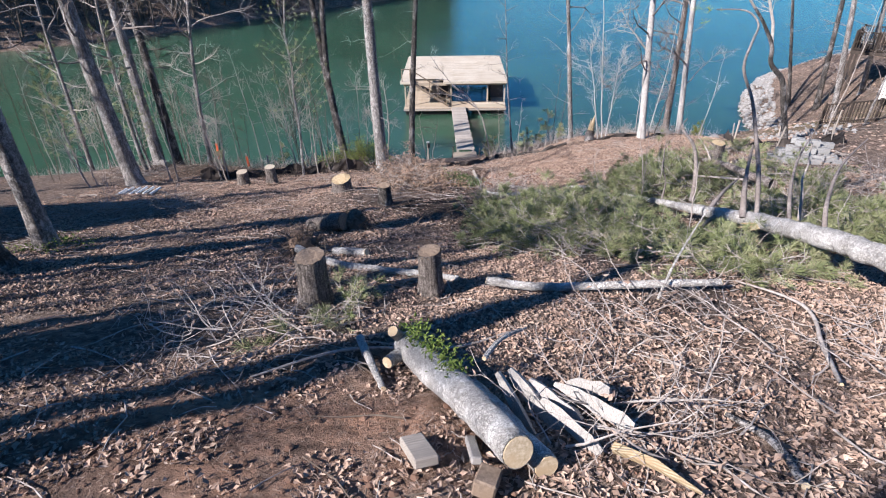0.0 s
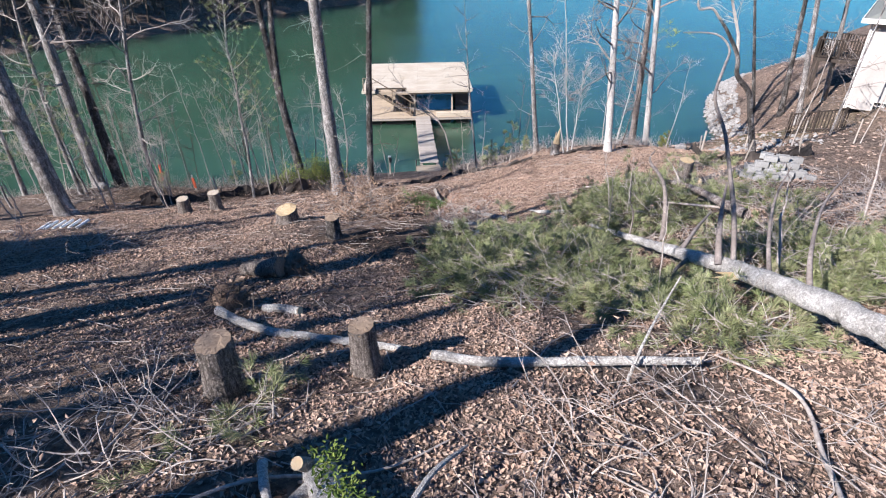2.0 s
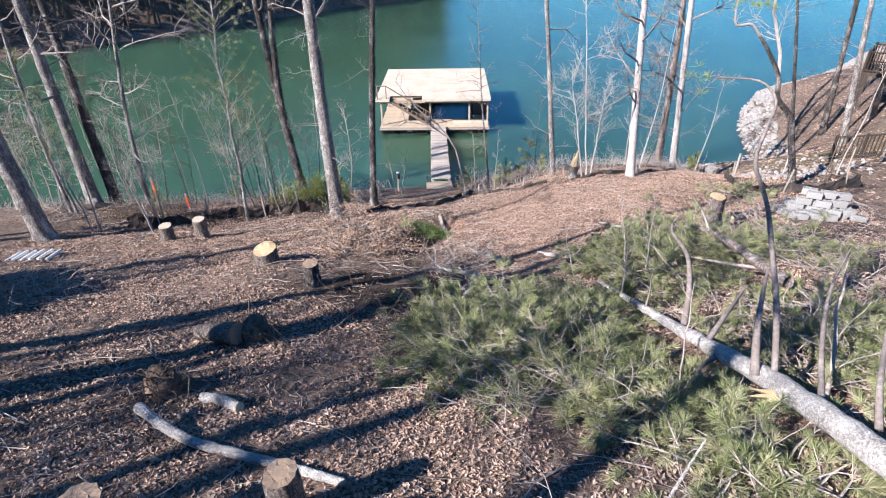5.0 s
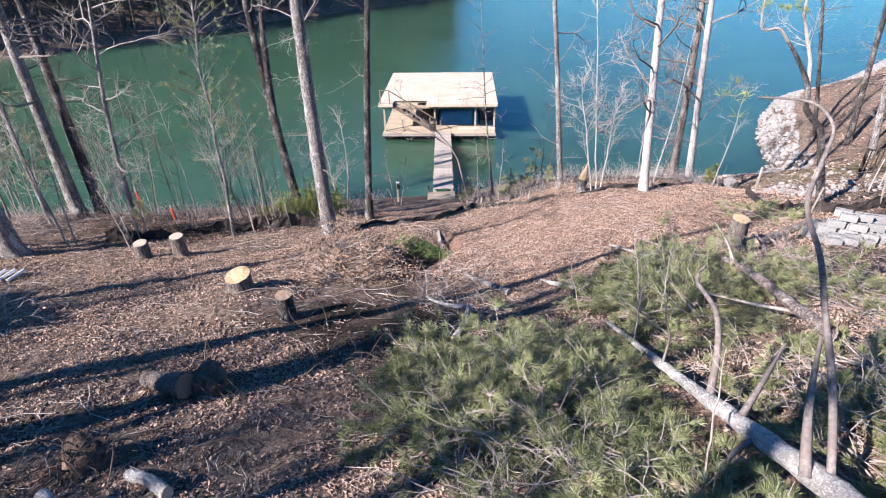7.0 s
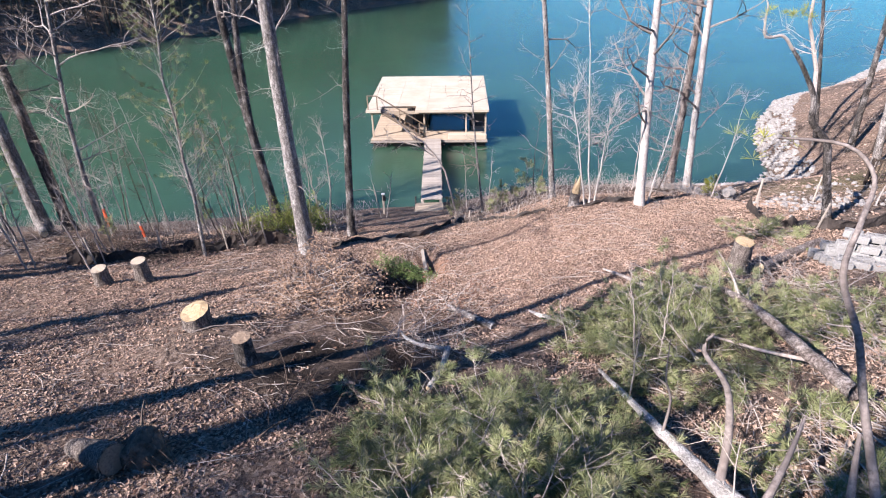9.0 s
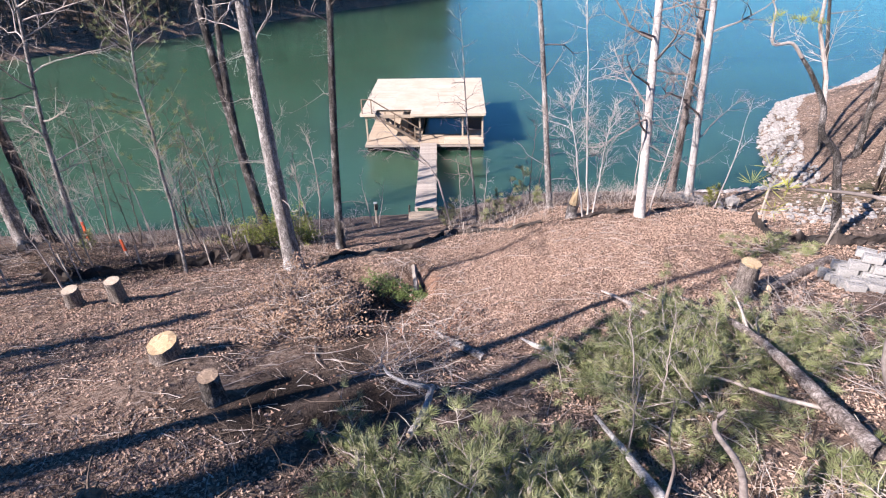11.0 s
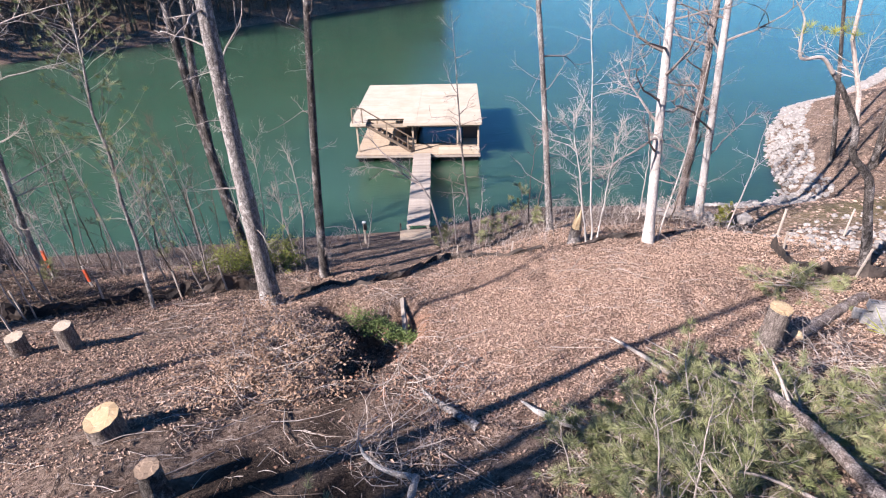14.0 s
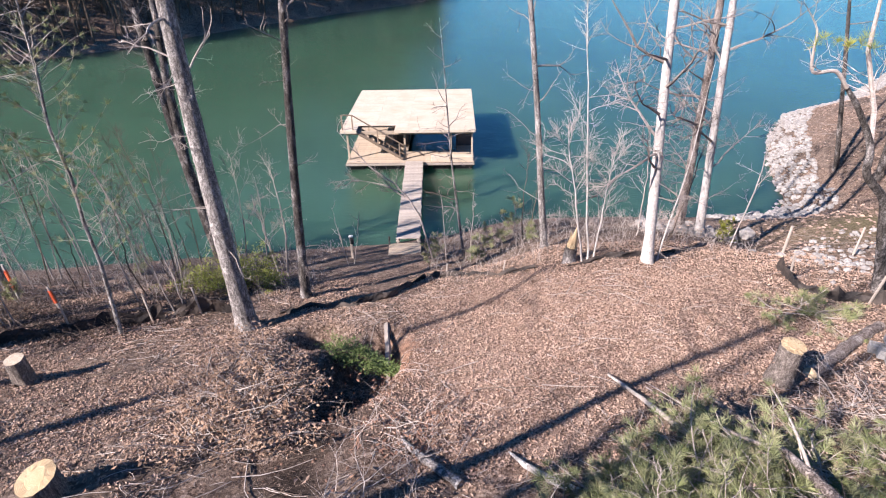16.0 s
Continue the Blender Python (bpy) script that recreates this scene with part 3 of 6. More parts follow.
# ---------------------------------------------------------------- neighbouring house
def house():
    z0 = ground_z(22.6, 27.0) - 0.25
    t = thing("house", pose(21.2, 27.4, z0, 0, 0, -40), "two-storey cream stucco house beside the cleared lot", "house")
    L, D, Hh = 9.0, 8.0, 8.75 - z0
    wx0, wx1, wz0, wz1 = 0.98, 1.85, 4.2 - z0, 5.28 - z0
    # front wall round the window opening
    for x0, x1, z0, z1 in ((0, wx0, 0, Hh), (wx1, L, 0, Hh), (wx0, wx1, 0, wz0), (wx0, wx1, wz1, Hh)):
        part("wall", box(x1 - x0, 0.22, z1 - z0, ((x0 + x1) / 2, 0.11, z0)), M_STUCCO, t)
    part("wall", box(0.22, D - 0.22, Hh, (0.11, D / 2 + 0.11, 0)), M_STUCCO, t)
    part("wall", box(0.22, D - 0.22, Hh, (L - 0.11, D / 2 + 0.11, 0)), M_STUCCO, t)
    part("wall", box(L - 0.44, 0.22, Hh, (L / 2, D - 0.11, 0)), M_STUCCO, t)
    part("belt_course", box(L + 0.06, 0.05, 0.26, (L / 2, -0.022, 5.7 - z0), 0.01), M_WHITE, t)
    part("corner_trim", box(0.1, 0.03, Hh, (0.05, -0.012, 0), 0.006), M_WHITE, t)
    w = part("window", box(wx1 - wx0, 0.02, wz1 - wz0, ((wx0 + wx1) / 2, 0.14, wz0)), M_GLASS, t)
    for x in (wx0 + 0.04, wx1 - 0.04):
        part("window_frame", box(0.08, 0.12, wz1 - wz0, (x, 0.07, wz0), 0.006), M_WHITE, w)
    for z in (wz0, wz1 - 0.08):
        part("window_frame", box(wx1 - wx0 - 0.16, 0.12, 0.08, ((wx0 + wx1) / 2, 0.07, z), 0.006), M_WHITE, w)
    for k in range(1, 4):
        part("muntin", box(0.03, 0.04, wz1 - wz0 - 0.16, (wx0 + k * (wx1 - wx0) / 4, 0.11, wz0 + 0.08)), M_WHITE, w)
        part("muntin", box(wx1 - wx0 - 0.16, 0.045, 0.03, ((wx0 + wx1) / 2, 0.11, wz0 + k * (wz1 - wz0) / 4)), M_WHITE, w)
    part("window_sill", box(wx1 - wx0 + 0.16, 0.16, 0.06, ((wx0 + wx1) / 2, -0.06, wz0 - 0.06), 0.01), M_WHITE, w)
    bm = bmesh.new()
    o, rise = 0.45, 2.2
    vs = [bm.verts.new(p) for p in ((-o, -o, Hh), (L + o, -o, Hh), (L + o, D + o, Hh), (-o, D + o, Hh), (D / 2, D / 2, Hh + rise), (L - D / 2 + 1, D / 2, Hh + rise))]
    for f in ((0, 1, 5, 4), (1, 2, 5), (2, 3, 4, 5), (3, 0, 4), (3, 2, 1, 0)):
        bm.faces.new([vs[i] for i in f])
    part("roof", bm, M_SHINGLE, t)
    for sx, sy, x, y in ((L + 2 * o, 0.05, L / 2, -o - 0.026), (L + 2 * o, 0.05, L / 2, D + o + 0.026), (0.05, D + 2 * o, -o - 0.026, D / 2), (0.05, D + 2 * o, L + o + 0.026, D / 2)):
        part("fascia", box(sx, sy, 0.2, (x, y, Hh - 0.14), 0.006), M_WHITE, t)
    part("downspout", box(0.08, 0.08, Hh - 0.2, (-0.06, -0.06, 0), 0.01), M_WHITE, t)


house()


def railing(name, a, b, height, gap, label, group=""):
    a, b = Vector(a), Vector(b)
    t = thing(name, pose(0, 0, 0), label, "railing", group)
    n = max(2, int((b - a).length / gap))
    for k, h in ((0, 0.1), (1, height)):
        tb = Tubes()
        tb.rod([a + Vector((0, 0, h)), b + Vector((0, 0, h))], [0.035, 0.035], 4)
        part("rail", tb.mesh(), M_DARKWOOD, t)
    for i in range(n + 1):
        p = a.lerp(b, i / n)
        big = i % 8 == 0
        part("post" if big else "baluster", box(0.09 if big else 0.035, 0.09 if big else 0.035, height + (0.1 if big else 0), (p.x, p.y, p.z - 0.02)), M_DARKWOOD, t)
    return t


def lake_deck():
    t = thing("wooden_deck", pose(23.85, 32.4, 0, 0, 0, -40), "dark wooden deck on posts behind the house", "deck")
    z = 6.0
    part("deck_floor", box(2.2, 2.6, 0.16, (0, 0, z)), M_DARKWOOD, t)
    for x in (-1.0, 1.0):
        for y in (-1.2, 1.2):
            part("post", box(0.14, 0.14, 3.4, (x, y, z - 3.4)), M_DARKWOOD, t)
    m = t.matrix_world
    c = [m @ Vector(p) for p in ((-1.06, -1.25, z + 0.16), (1.06, -1.25, z + 0.16), (1.06, 1.25, z + 0.16), (-1.06, 1.25, z + 0.16))]
    railing("deck_railing", c[0], c[1], 0.95, 0.13, "dark wooden picket railing along raised deck edge", "deck railings")
    railing("deck_railing", c[3], c[0], 0.95, 0.13, "dark wooden picket railing along raised deck edge", "deck railings")
    railing("deck_railing", c[3], c[2], 0.95, 0.13, "dark wooden picket railing along raised deck edge", "deck railings")


lake_deck()
railing("step_railing", (17.9, 26.2, ground_z(17.9, 26.2)), (19.6, 25.0, ground_z(19.6, 25.0)), 0.95, 0.12, "dark metal picket railing beside the house slope")


# ---------------------------------------------------------------- silt fences, wire fence, flags
def silt_fence(pts, height, seed, stakes=True):
    rnd = random.Random(seed)
    t = thing("silt_fence", pose(0, 0, 0), "sagging black silt fence cloth on short wooden stakes", "fence", "silt fences")
    dense = []
    for (x0, y0), (x1, y1) in zip(pts, pts[1:]):
        n = max(2, int(math.hypot(x1 - x0, y1 - y0) / 0.16))
        dense += [(x0 + (x1 - x0) * i / n, y0 + (y1 - y0) * i / n) for i in range(n)]
    v, f = [], []
    def shape(x, y, u, hh, z, off):
        w = 0.16 * noise.noise((x * 1.1, y * 1.1, seed)) + 0.07 * noise.noise((x * 4.1, y * 4.1, seed + u * 2))
        b = u * (0.16 * noise.noise((x * 1.7, y * 1.7, seed + 3)) - 0.05) + 0.06 * noise.noise((x * 5, y * 5, u * 4))
        return (x + w * 0.4 + b * 0.3, y - b + w + 0.04 + off, z - 0.04 + hh * u * (1 - 0.12 * u) + off * 0.4)

    for i, (x, y) in enumerate(dense):
        hh = height * (0.62 + 0.55 * noise.noise((x * 0.8, y * 0.8, seed + 7)) + 0.4 * noise.noise((x * 3.3, y * 3.3, seed + 9)))
        z = ground_z(x, y)
        v += [shape(x, y, k / 3, hh, z, 0.0) for k in range(4)]
        v += [shape(x, y, 1 - k / 3, hh, z, 0.012) for k in range(4)]
    for i in range(len(dense) - 1):
        for k in range(8):
            a, b = i * 8 + k, i * 8 + (k + 1) % 8
            f.append((a, b, b + 8, a + 8))
    part("cloth", (v, f), M_FABRIC, t)
    if stakes:
        for i in range(4, len(dense), 12):
            x, y = dense[i]
            z = ground_z(x, y)
            part("stake", box(0.04, 0.04, height + 0.35, (x, y + 0.08, z - 0.2), turn=Matrix.Rotation(rnd.uniform(-0.15, 0.15), 4, "Y")), M_PLANK, t)


silt_fence([(-9.8, 21.0), (-8.2, 21.6), (-6.6, 22.4), (-5.0, 22.9)], 0.8, 3)
silt_fence([(-4.9, 23.0), (-3.9, 23.2), (-2.9, 23.25)], 0.75, 4)
silt_fence([(-1.9, 23.3), (-0.9, 23.4), (0.3, 23.6), (1.3, 24.4), (1.9, 25.6), (2.4, 26.1)], 0.26, 5, False)
silt_fence([(2.3, 26.0), (3.4, 25.7), (4.6, 25.0), (5.8, 24.5)], 0.34, 6)
silt_fence([(6.6, 24.3), (7.6, 24.6), (9.0, 24.9), (10.2, 25.1)], 0.3, 7, False)
silt_fence([(12.3, 23.6), (12.2, 22.4), (12.7, 21.6), (13.5, 21.3), (14.6, 21.4), (16.2, 21.6)], 0.7, 8)


def wire_fence():
    t = thing("wire_fence", pose(0, 0, 0), "low fence of grey posts with thin wire", "fence")
    ps = [(14.0, 26.1), (15.3, 24.9), (16.9, 23.7), (18.4, 22.7)]
    tops = []
    for i, (x, y) in enumerate(ps):
        z = ground_z(x, y)
        tb = Tubes()
        tb.rod([(x, y, z - 0.2), (x + 0.02, y, z + 1.0)], [0.045 if i == 0 else 0.03] * 2, 7)
        part("post", tb.mesh(), M_PLANK, t)
        tops.append(Vector((x, y, z + 0.92)))
    tb = Tubes()
    pts = []
    for a, b in zip(tops, tops[1:]):
        for k in range(5):
            u = k / 5
            pts.append(a.lerp(b, u) - Vector((0, 0, 0.1 * math.sin(math.pi * u))))
    tb.rod(pts + [tops[-1]], [0.008] * (len(pts) + 1), 5)
    part("rail", tb.mesh(), M_TWIG_DARK, t)
    tb = Tubes()
    for h in (0.2, 0.42, 0.64):
        tb.rod([p - Vector((0, 0, h)) for p in pts], [0.005] * len(pts), 3)
    part("wire", tb.mesh(), M_TWIG, t)


wire_fence()

for i, (x, y, h) in enumerate(((-10.3, 24.1, 1.5), (-8.8, 23.7, 0.95))):
    t = thing("survey_stake", pose(x, y, ground_z(x, y) - 0.12, 3, 3 - 5 * i, 0), "wooden survey stake wrapped in orange flagging tape", "stake", "survey stakes")
    part("stake", box(0.065, 0.045, h, (0, 0, 0), 0.004), M_SPLIT, t)
    part("tape", box(0.085, 0.065, h * 0.5, (0, 0, h * 0.36), 0.006), M_ORANGE, t, "orange tape")

for i in range(6):
    x, y = -10.3 + 0.19 * i, 16.6 + 0.055 * i
    tb = Tubes()
    tb.rod([(-0.16, -0.2, 0.05), (0.17, 0.21, 0.045)], [0.042, 0.042], 10)
    ob = obj("white_pipe", tb.mesh(), M_PIPE)
    ob.matrix_world = pose(x, y, ground_z(x, y) + 0.03, 0, 0, 30)
    tagged(ob, "short white plastic pipe lying on the ground", "pipe", "white pipes")


# ---------------------------------------------------------------- concrete blocks
def block_mesh():
    bm = box(0.395, 0.195, 0.195, (0, 0, 0))
    bmesh.ops.bevel(bm, geom=list(bm.edges), offset=0.006, segments=1, affect="EDGES")
    top = [f for f in bm.faces if f.normal.z > 0.9]
    bmesh.ops.delete(bm, geom=top, context="FACES")
    for sx in (-0.093, 0.093):
        box(0.13, 0.125, 0.15, (sx, 0, 0.02), bm=bm)
    # webs round the two hollow cores
    for x0, x1, y0, y1 in ((-0.19, 0.19, -0.095, -0.064), (-0.19, 0.19, 0.064, 0.095), (-0.19, -0.16, -0.063, 0.063), (-0.027, 0.027, -0.063, 0.063), (0.16, 0.19, -0.063, 0.063)):
        box(x1 - x0, y1 - y0, 0.012, ((x0 + x1) / 2, (y0 + y1) / 2, 0.183), bm=bm)
    return bm


def blocks():
    me = mesh_of("concrete_block", block_mesh(), M_BLOCK)
    rnd = random.Random(11)
    rows = []
    for k, (nx, ny) in enumerate(((5, 5), (4, 4), (4, 3), (2, 2))):
        for i in range(nx):
            for j in range(ny):
                if rnd.random() < (0.08 + 0.08 * k):
                    continue
                rows.append((11.95 + 0.43 * i + 0.2 * k, 18.3 + 0.24 * j + 0.2 * k, k))
    for x, y, k in rows:
        z = max(ground_z(x + dx, y + dy) for dx in (-0.2, 0.2) for dy in (-0.1, 0.1)) - 0.04 if k == 0 else ground_z(13.0, 18.9) - 0.04
        ob = new("concrete_block", me)
        ob.matrix_world = pose(x + rnd.uniform(-0.03, 0.03), y + rnd.uniform(-0.02, 0.02), z + 0.199 * k, 90 if rnd.random() < 0.3 and k > 1 else 0, 0, -22 + rnd.uniform(-14, 14))
        if k == 0:
            ob.matrix_world = pose(x, y, z, rnd.uniform(-5, 3), rnd.uniform(-3, 3), -22 + rnd.uniform(-14, 14))
        tagged(ob, "grey hollow concrete block in a loose stack", "concrete block", "stacked concrete blocks")


blocks()


# ---------------------------------------------------------------- stones
def stone_bm(seed, flat=0.7):
    rnd = random.Random(seed)
    bm = bmesh.new()
    bmesh.ops.create_icosphere(bm, subdivisions=1, radius=1)
    for v in bm.verts:
        v.co *= rnd.uniform(0.75, 1.2)
        v.co.z *= flat
    return bm


def riprap():
    rnd = random.Random(21)
    holder = thing("riprap_bank", pose(0, 0, 0), "bank of pale broken riprap stones along the shore", "stones", kind="structure")
    meshes = [mesh_of("stone", stone_bm(40 + k), M_STONE) for k in range(5)]
    spots = []
    for _ in range(34000):
        x = rnd.uniform(15.5, 46)
        y = rnd.uniform(27, 66)
        z = ground_z(x, y)
        if -0.1 < z < 1.1 + 0.35 * noise.noise((x * 0.3, y * 0.3, 2)) + 0.4 * smooth(20, 23, x) and far_shore(x, y) < -5:
            spots.append((x, y, z, rnd.uniform(0.10, 0.22)))
    for _ in range(230):
        x, y = rnd.gauss(15.4, 1.5), rnd.gauss(24.9, 1.1)
        if y > 22.3 and x > 12.8 and y < 27.5:
            spots.append((x, y, ground_z(x, y), rnd.uniform(0.05, 0.2) * rnd.uniform(0.5, 1)))
    for _ in range(46):
        x, y = rnd.gauss(12.6, 0.8), rnd.gauss(29.3, 0.8)
        spots.append((x, y, ground_z(x, y), rnd.uniform(0.15, 0.42)))
    spots.sort(key=lambda s: abs(s[0] - 20) + abs(s[1] - 36))
    vv, ff = [], []
    for i, (x, y, z, r) in enumerate(spots):
        m = pose(x, y, z + r * 0.22, rnd.uniform(-25, 25), rnd.uniform(-25, 25), rnd.uniform(0, 360)) @ Matrix.Diagonal((r, r * rnd.uniform(0.6, 1), r * rnd.uniform(0.6, 1), 1))
        me = meshes[i % 5]
        if i < 290:
            ob = new("stone", me)
            ob.parent = holder
            ob.matrix_basis = m
        else:
            b = len(vv)
            vv += [tuple(m @ v.co) for v in me.vertices]
            ff += [tuple(b + k for k in p.vertices) for p in me.polygons]
    g = obj("stone_bed", (vv, ff), M_STONE, holder)
    tagged(g, kind="stuff")


riprap()


# ---------------------------------------------------------------- stumps and logs
def stump(x, y, r, top, cut=None, flare=1.45, tilt=(0, 0), seed=1, label="", skin=None):
    rnd = random.Random(seed)
    h = top - ground_z(x, y)
    t = thing("tree_stump", pose(x, y, ground_z(x, y) - 0.06), label, "stump", "cut stumps")
    sides, rings = 22, 8
    ph = rnd.uniform(0, 6)
    lob = rnd.choice((4, 5))
    v, f = [], []

    def rad(w, u):
        fl = 1 + (flare - 1) * (1 - u) ** 3
        ridge = 1 + (0.16 * (1 - u) ** 2 + 0.02) * math.sin(lob * w + ph) + 0.05 * math.sin(11 * w + 2 * ph) + rnd.uniform(-0.03, 0.03)
        return r * fl * ridge

    for i in range(rings + 1):
        u = i / rings
        for k in range(sides):
            w = 2 * math.pi * k / sides
            rr = rad(w, u)
            px, py = rr * math.cos(w), rr * math.sin(w)
            pz = u * (h + 0.06) + u * (tilt[0] * px + tilt[1] * py)
            v.append((px, py, pz))
    for i in range(rings):
        for k in range(sides):
            a, b = i * sides + k, i * sides + (k + 1) % sides
            f.append((a, b, b + sides, a + sides))
    part("bark", (v, f), skin or M_BARK_STUMP, t, smooth=True)
    top = v[-sides:]
    cv = [(px * 0.985, py * 0.985, pz + 0.004) for px, py, pz in top] + [(px * 0.55, py * 0.55, pz + rnd.uniform(0.0, 0.02)) for px, py, pz in top]
    cv += [(px * 0.985, py * 0.985, pz - 0.05) for px, py, pz in top]
    cf = [tuple(range(sides, 2 * sides))]
    for k in range(sides):
        k2 = (k + 1) % sides
        cf.append((k, k2, sides + k2, sides + k))
        cf.append((2 * sides + k, 2 * sides + k2, k2, k))
    part("cut_face", (cv, cf), cut or M_CUT, t, "greyed sawn top" if cut == M_CUT_GREY else "pale sawn top")
    return t


stump(-1.40, 6.82, 0.20, 8.62, M_CUT_GREY, 1.25, (0.05, 0.1), 1, "tall grey-barked stump with a weathered sawn top")
stump(0.2, 7.28, 0.165, 8.42, M_CUT_GREY, 1.35, (0.1, 0.05), 2, "tall grey-barked stump with a cracked top")
stump(-1.38, 14.3, 0.17, 6.32, M_CUT_GREY, 1.3, (0, 0.1), 3, "short dark stump in leaf litter", M_BARK_DARK)
stump(-2.82, 15.5, 0.28, 6.0, None, 1.2, (0.1, 0.2), 4, "low wide stump with slanted fresh yellow cut")
stump(-7.18, 18.9, 0.19, 4.84, M_CUT_PALE, 1.25, (0.0, 0.12), 5, "short stump with a pale fresh cut")
stump(-6.26, 19.25, 0.19, 4.88, M_CUT_PALE, 1.2, (0.0, 0.1), 6, "upright stump with a pale fresh cut")
stump(9.45, 18.35, 0.215, 5.97, None, 1.55, (-0.03, 0.13), 7, "stout flared stump with slanted orange cut")


def snag():
    x, y = 6.73, 24.8
    t = thing("broken_snag", pose(x, y, ground_z(x, y) - 0.08), "short broken snag with a splintered yellow top", "stump")
    tb = Tubes()
    tb.rod([(0, 0, 0), (-0.02, 0, 0.3), (0.02, 0, 0.62)], [0.24, 0.19, 0.18], 14)
    part("bark", tb.mesh(), M_BARK, t, smooth=True)
    tb = Tubes()
    rnd = random.Random(4)
    tb.rod([(0, 0, 0.5), (0.03, 0, 0.8), (0.08, 0.02, 1.0), (0.11, 0.02, 1.28)], [0.165, 0.13, 0.07, 0.012], 7)
    for k in range(9):
        w = rnd.uniform(0, 6.28)
        r = rnd.uniform(0.02, 0.14)
        p = Vector((r * math.cos(w), r * math.sin(w), 0.55))
        tb.rod([p, p + Vector((0.02 + rnd.uniform(-0.04, 0.04), rnd.uniform(-0.04, 0.04), rnd.uniform(0.2, 0.62)))], [0.05, 0.004], 4)
    part("splinters", tb.mesh(), M_CUT, t, "fresh yellow splinters")


snag()


def log(name, pts, radii, skin, label, category="log", group="", ends=(True, True), sides=12, cut=None, seed=1, rough=1.0):
    """A felled log or branch along pts, sawn at its ends."""
    t = thing(name, pose(0, 0, 0), label, category, group)
    rnd = random.Random(seed)
    P = [Vector(p) for p in pts]
    rr = [r * (1 + rough * rnd.uniform(-0.07, 0.07)) for r in spread(radii, 7)]
    fine = [p + Vector((rnd.uniform(-1, 1), rnd.uniform(-1, 1), rnd.uniform(-1, 1))) * r * 0.12 * rough for p, r in zip(eased(P, 7), rr)]
    tb = Tubes()
    tb.rod(fine, rr, sides)
    part("bark", tb.mesh(), skin, t, smooth=sides > 7)
    for e, idx, nxt in ((ends[0], 0, 1), (ends[1], -1, -2)):
        if e:
            tb = Tubes()
            d = (fine[idx] - fine[nxt]).normalized()
            tb.rod([fine[idx] - d * 0.02, fine[idx] + d * 0.006], [rr[idx] * 0.95, rr[idx] * 0.93], sides)
            part("cut_end", tb.mesh(), cut or M_CUT_LOG, t, "pale sawn end")
    return t


def on(x, y, lift=0.0):
    return Vector((x, y, ground_z(x, y) + lift))


M_LOG = bark("mottled_pale_bark", (0.14, 0.128, 0.115), (0.36, 0.335, 0.31), (0.70, 0.675, 0.64), (0.78, 0.76, 0.73), 17, (1, 1, 1), 0.47, 0.022, 0.5)


def leaf_tuft(spots, size, material, name, parent=None, label="", seed=2, per=14, spread=0.14, up=0.6):
    """Small pointed leaves round each spot."""
    rnd = random.Random(seed)
    v, f = [], []
    for s in spots:
        for _ in range(per):
            c = Vector(s) + Vector((rnd.gauss(0, spread), rnd.gauss(0, spread), abs(rnd.gauss(0, spread * 0.6))))
            d = Vector((rnd.uniform(-1, 1), rnd.uniform(-1, 1), rnd.uniform(-0.4, 1) * up)).normalized()
            e = d.cross(Vector((rnd.uniform(-1, 1), rnd.uniform(-1, 1), 1))).normalized()
            a = size * rnd.uniform(0.6, 1.3)
            b = len(v)
            lift = d.cross(e) * a * rnd.uniform(-0.3, 0.3)
            w1, w2 = rnd.uniform(0.14, 0.3), rnd.uniform(0.14, 0.3)
            v += [tuple(c), tuple(c + d * a * rnd.uniform(0.3, 0.6) + e * a * w1 + lift), tuple(c + d * a + lift * rnd.uniform(-0.5, 1)), tuple(c + d * a * rnd.uniform(0.3, 0.6) - e * a * w2 + lift)]
            f += [(b, b + 1, b + 2), (b, b + 2, b + 3)]
    return part(name, (v, f), material, parent, label) if parent else obj(name, (v, f), material)


# the big trunk section and its neighbours by the first bare patch
big = log("felled_trunk", [(1.0, 3.02, 9.37), (0.72, 3.75, 9.05), (0.36, 4.45, 8.78), (0.04, 5.15, 8.5)], [0.125, 0.15, 0.16, 0.15], M_LOG,
          "short mottled grey log with ivy and sawn ends", seed=3, sides=16, rough=0.35)
for p, q, r in (((0.06, 5.0, 8.56), (-0.12, 4.72, 8.62), 0.065), ((0.02, 5.2, 8.5), (-0.08, 5.0, 8.8), 0.06)):
    tb = Tubes()
    tb.rod([p, q], [r * 1.15, r], 10)
    st = part("branch_stub", tb.mesh(), M_LOG, big, smooth=True)
    d = (Vector(q) - Vector(p)).normalized()
    tb = Tubes()
    tb.rod([Vector(q) - d * 0.01, Vector(q) + d * 0.006], [r * 0.95, r * 0.94], 10)
    part("cut_end", tb.mesh(), M_CUT_LOG, st, "pale yellow sawn end")
rv = random.Random(9)
ivy = [Vector((0.86 - 0.8 * u + rv.uniform(-0.1, 0.14), 3.5 + 1.75 * u, 9.3 - 0.62 * u)) for u in [rv.uniform(0.15, 1) ** 0.6 for _ in range(44)]]
leaf_tuft(ivy, 0.055, M_MOSS, "ivy_leaves", big, "yellow-green ivy leaves", 5, 10, 0.05)
log("felled_trunk", [(1.22, 3.1, 9.12), (0.95, 3.75, 8.93), (0.75, 4.3, 8.74)], [0.095, 0.085, 0.05], M_LOG, "pale slim log lying beside a larger one", seed=6)
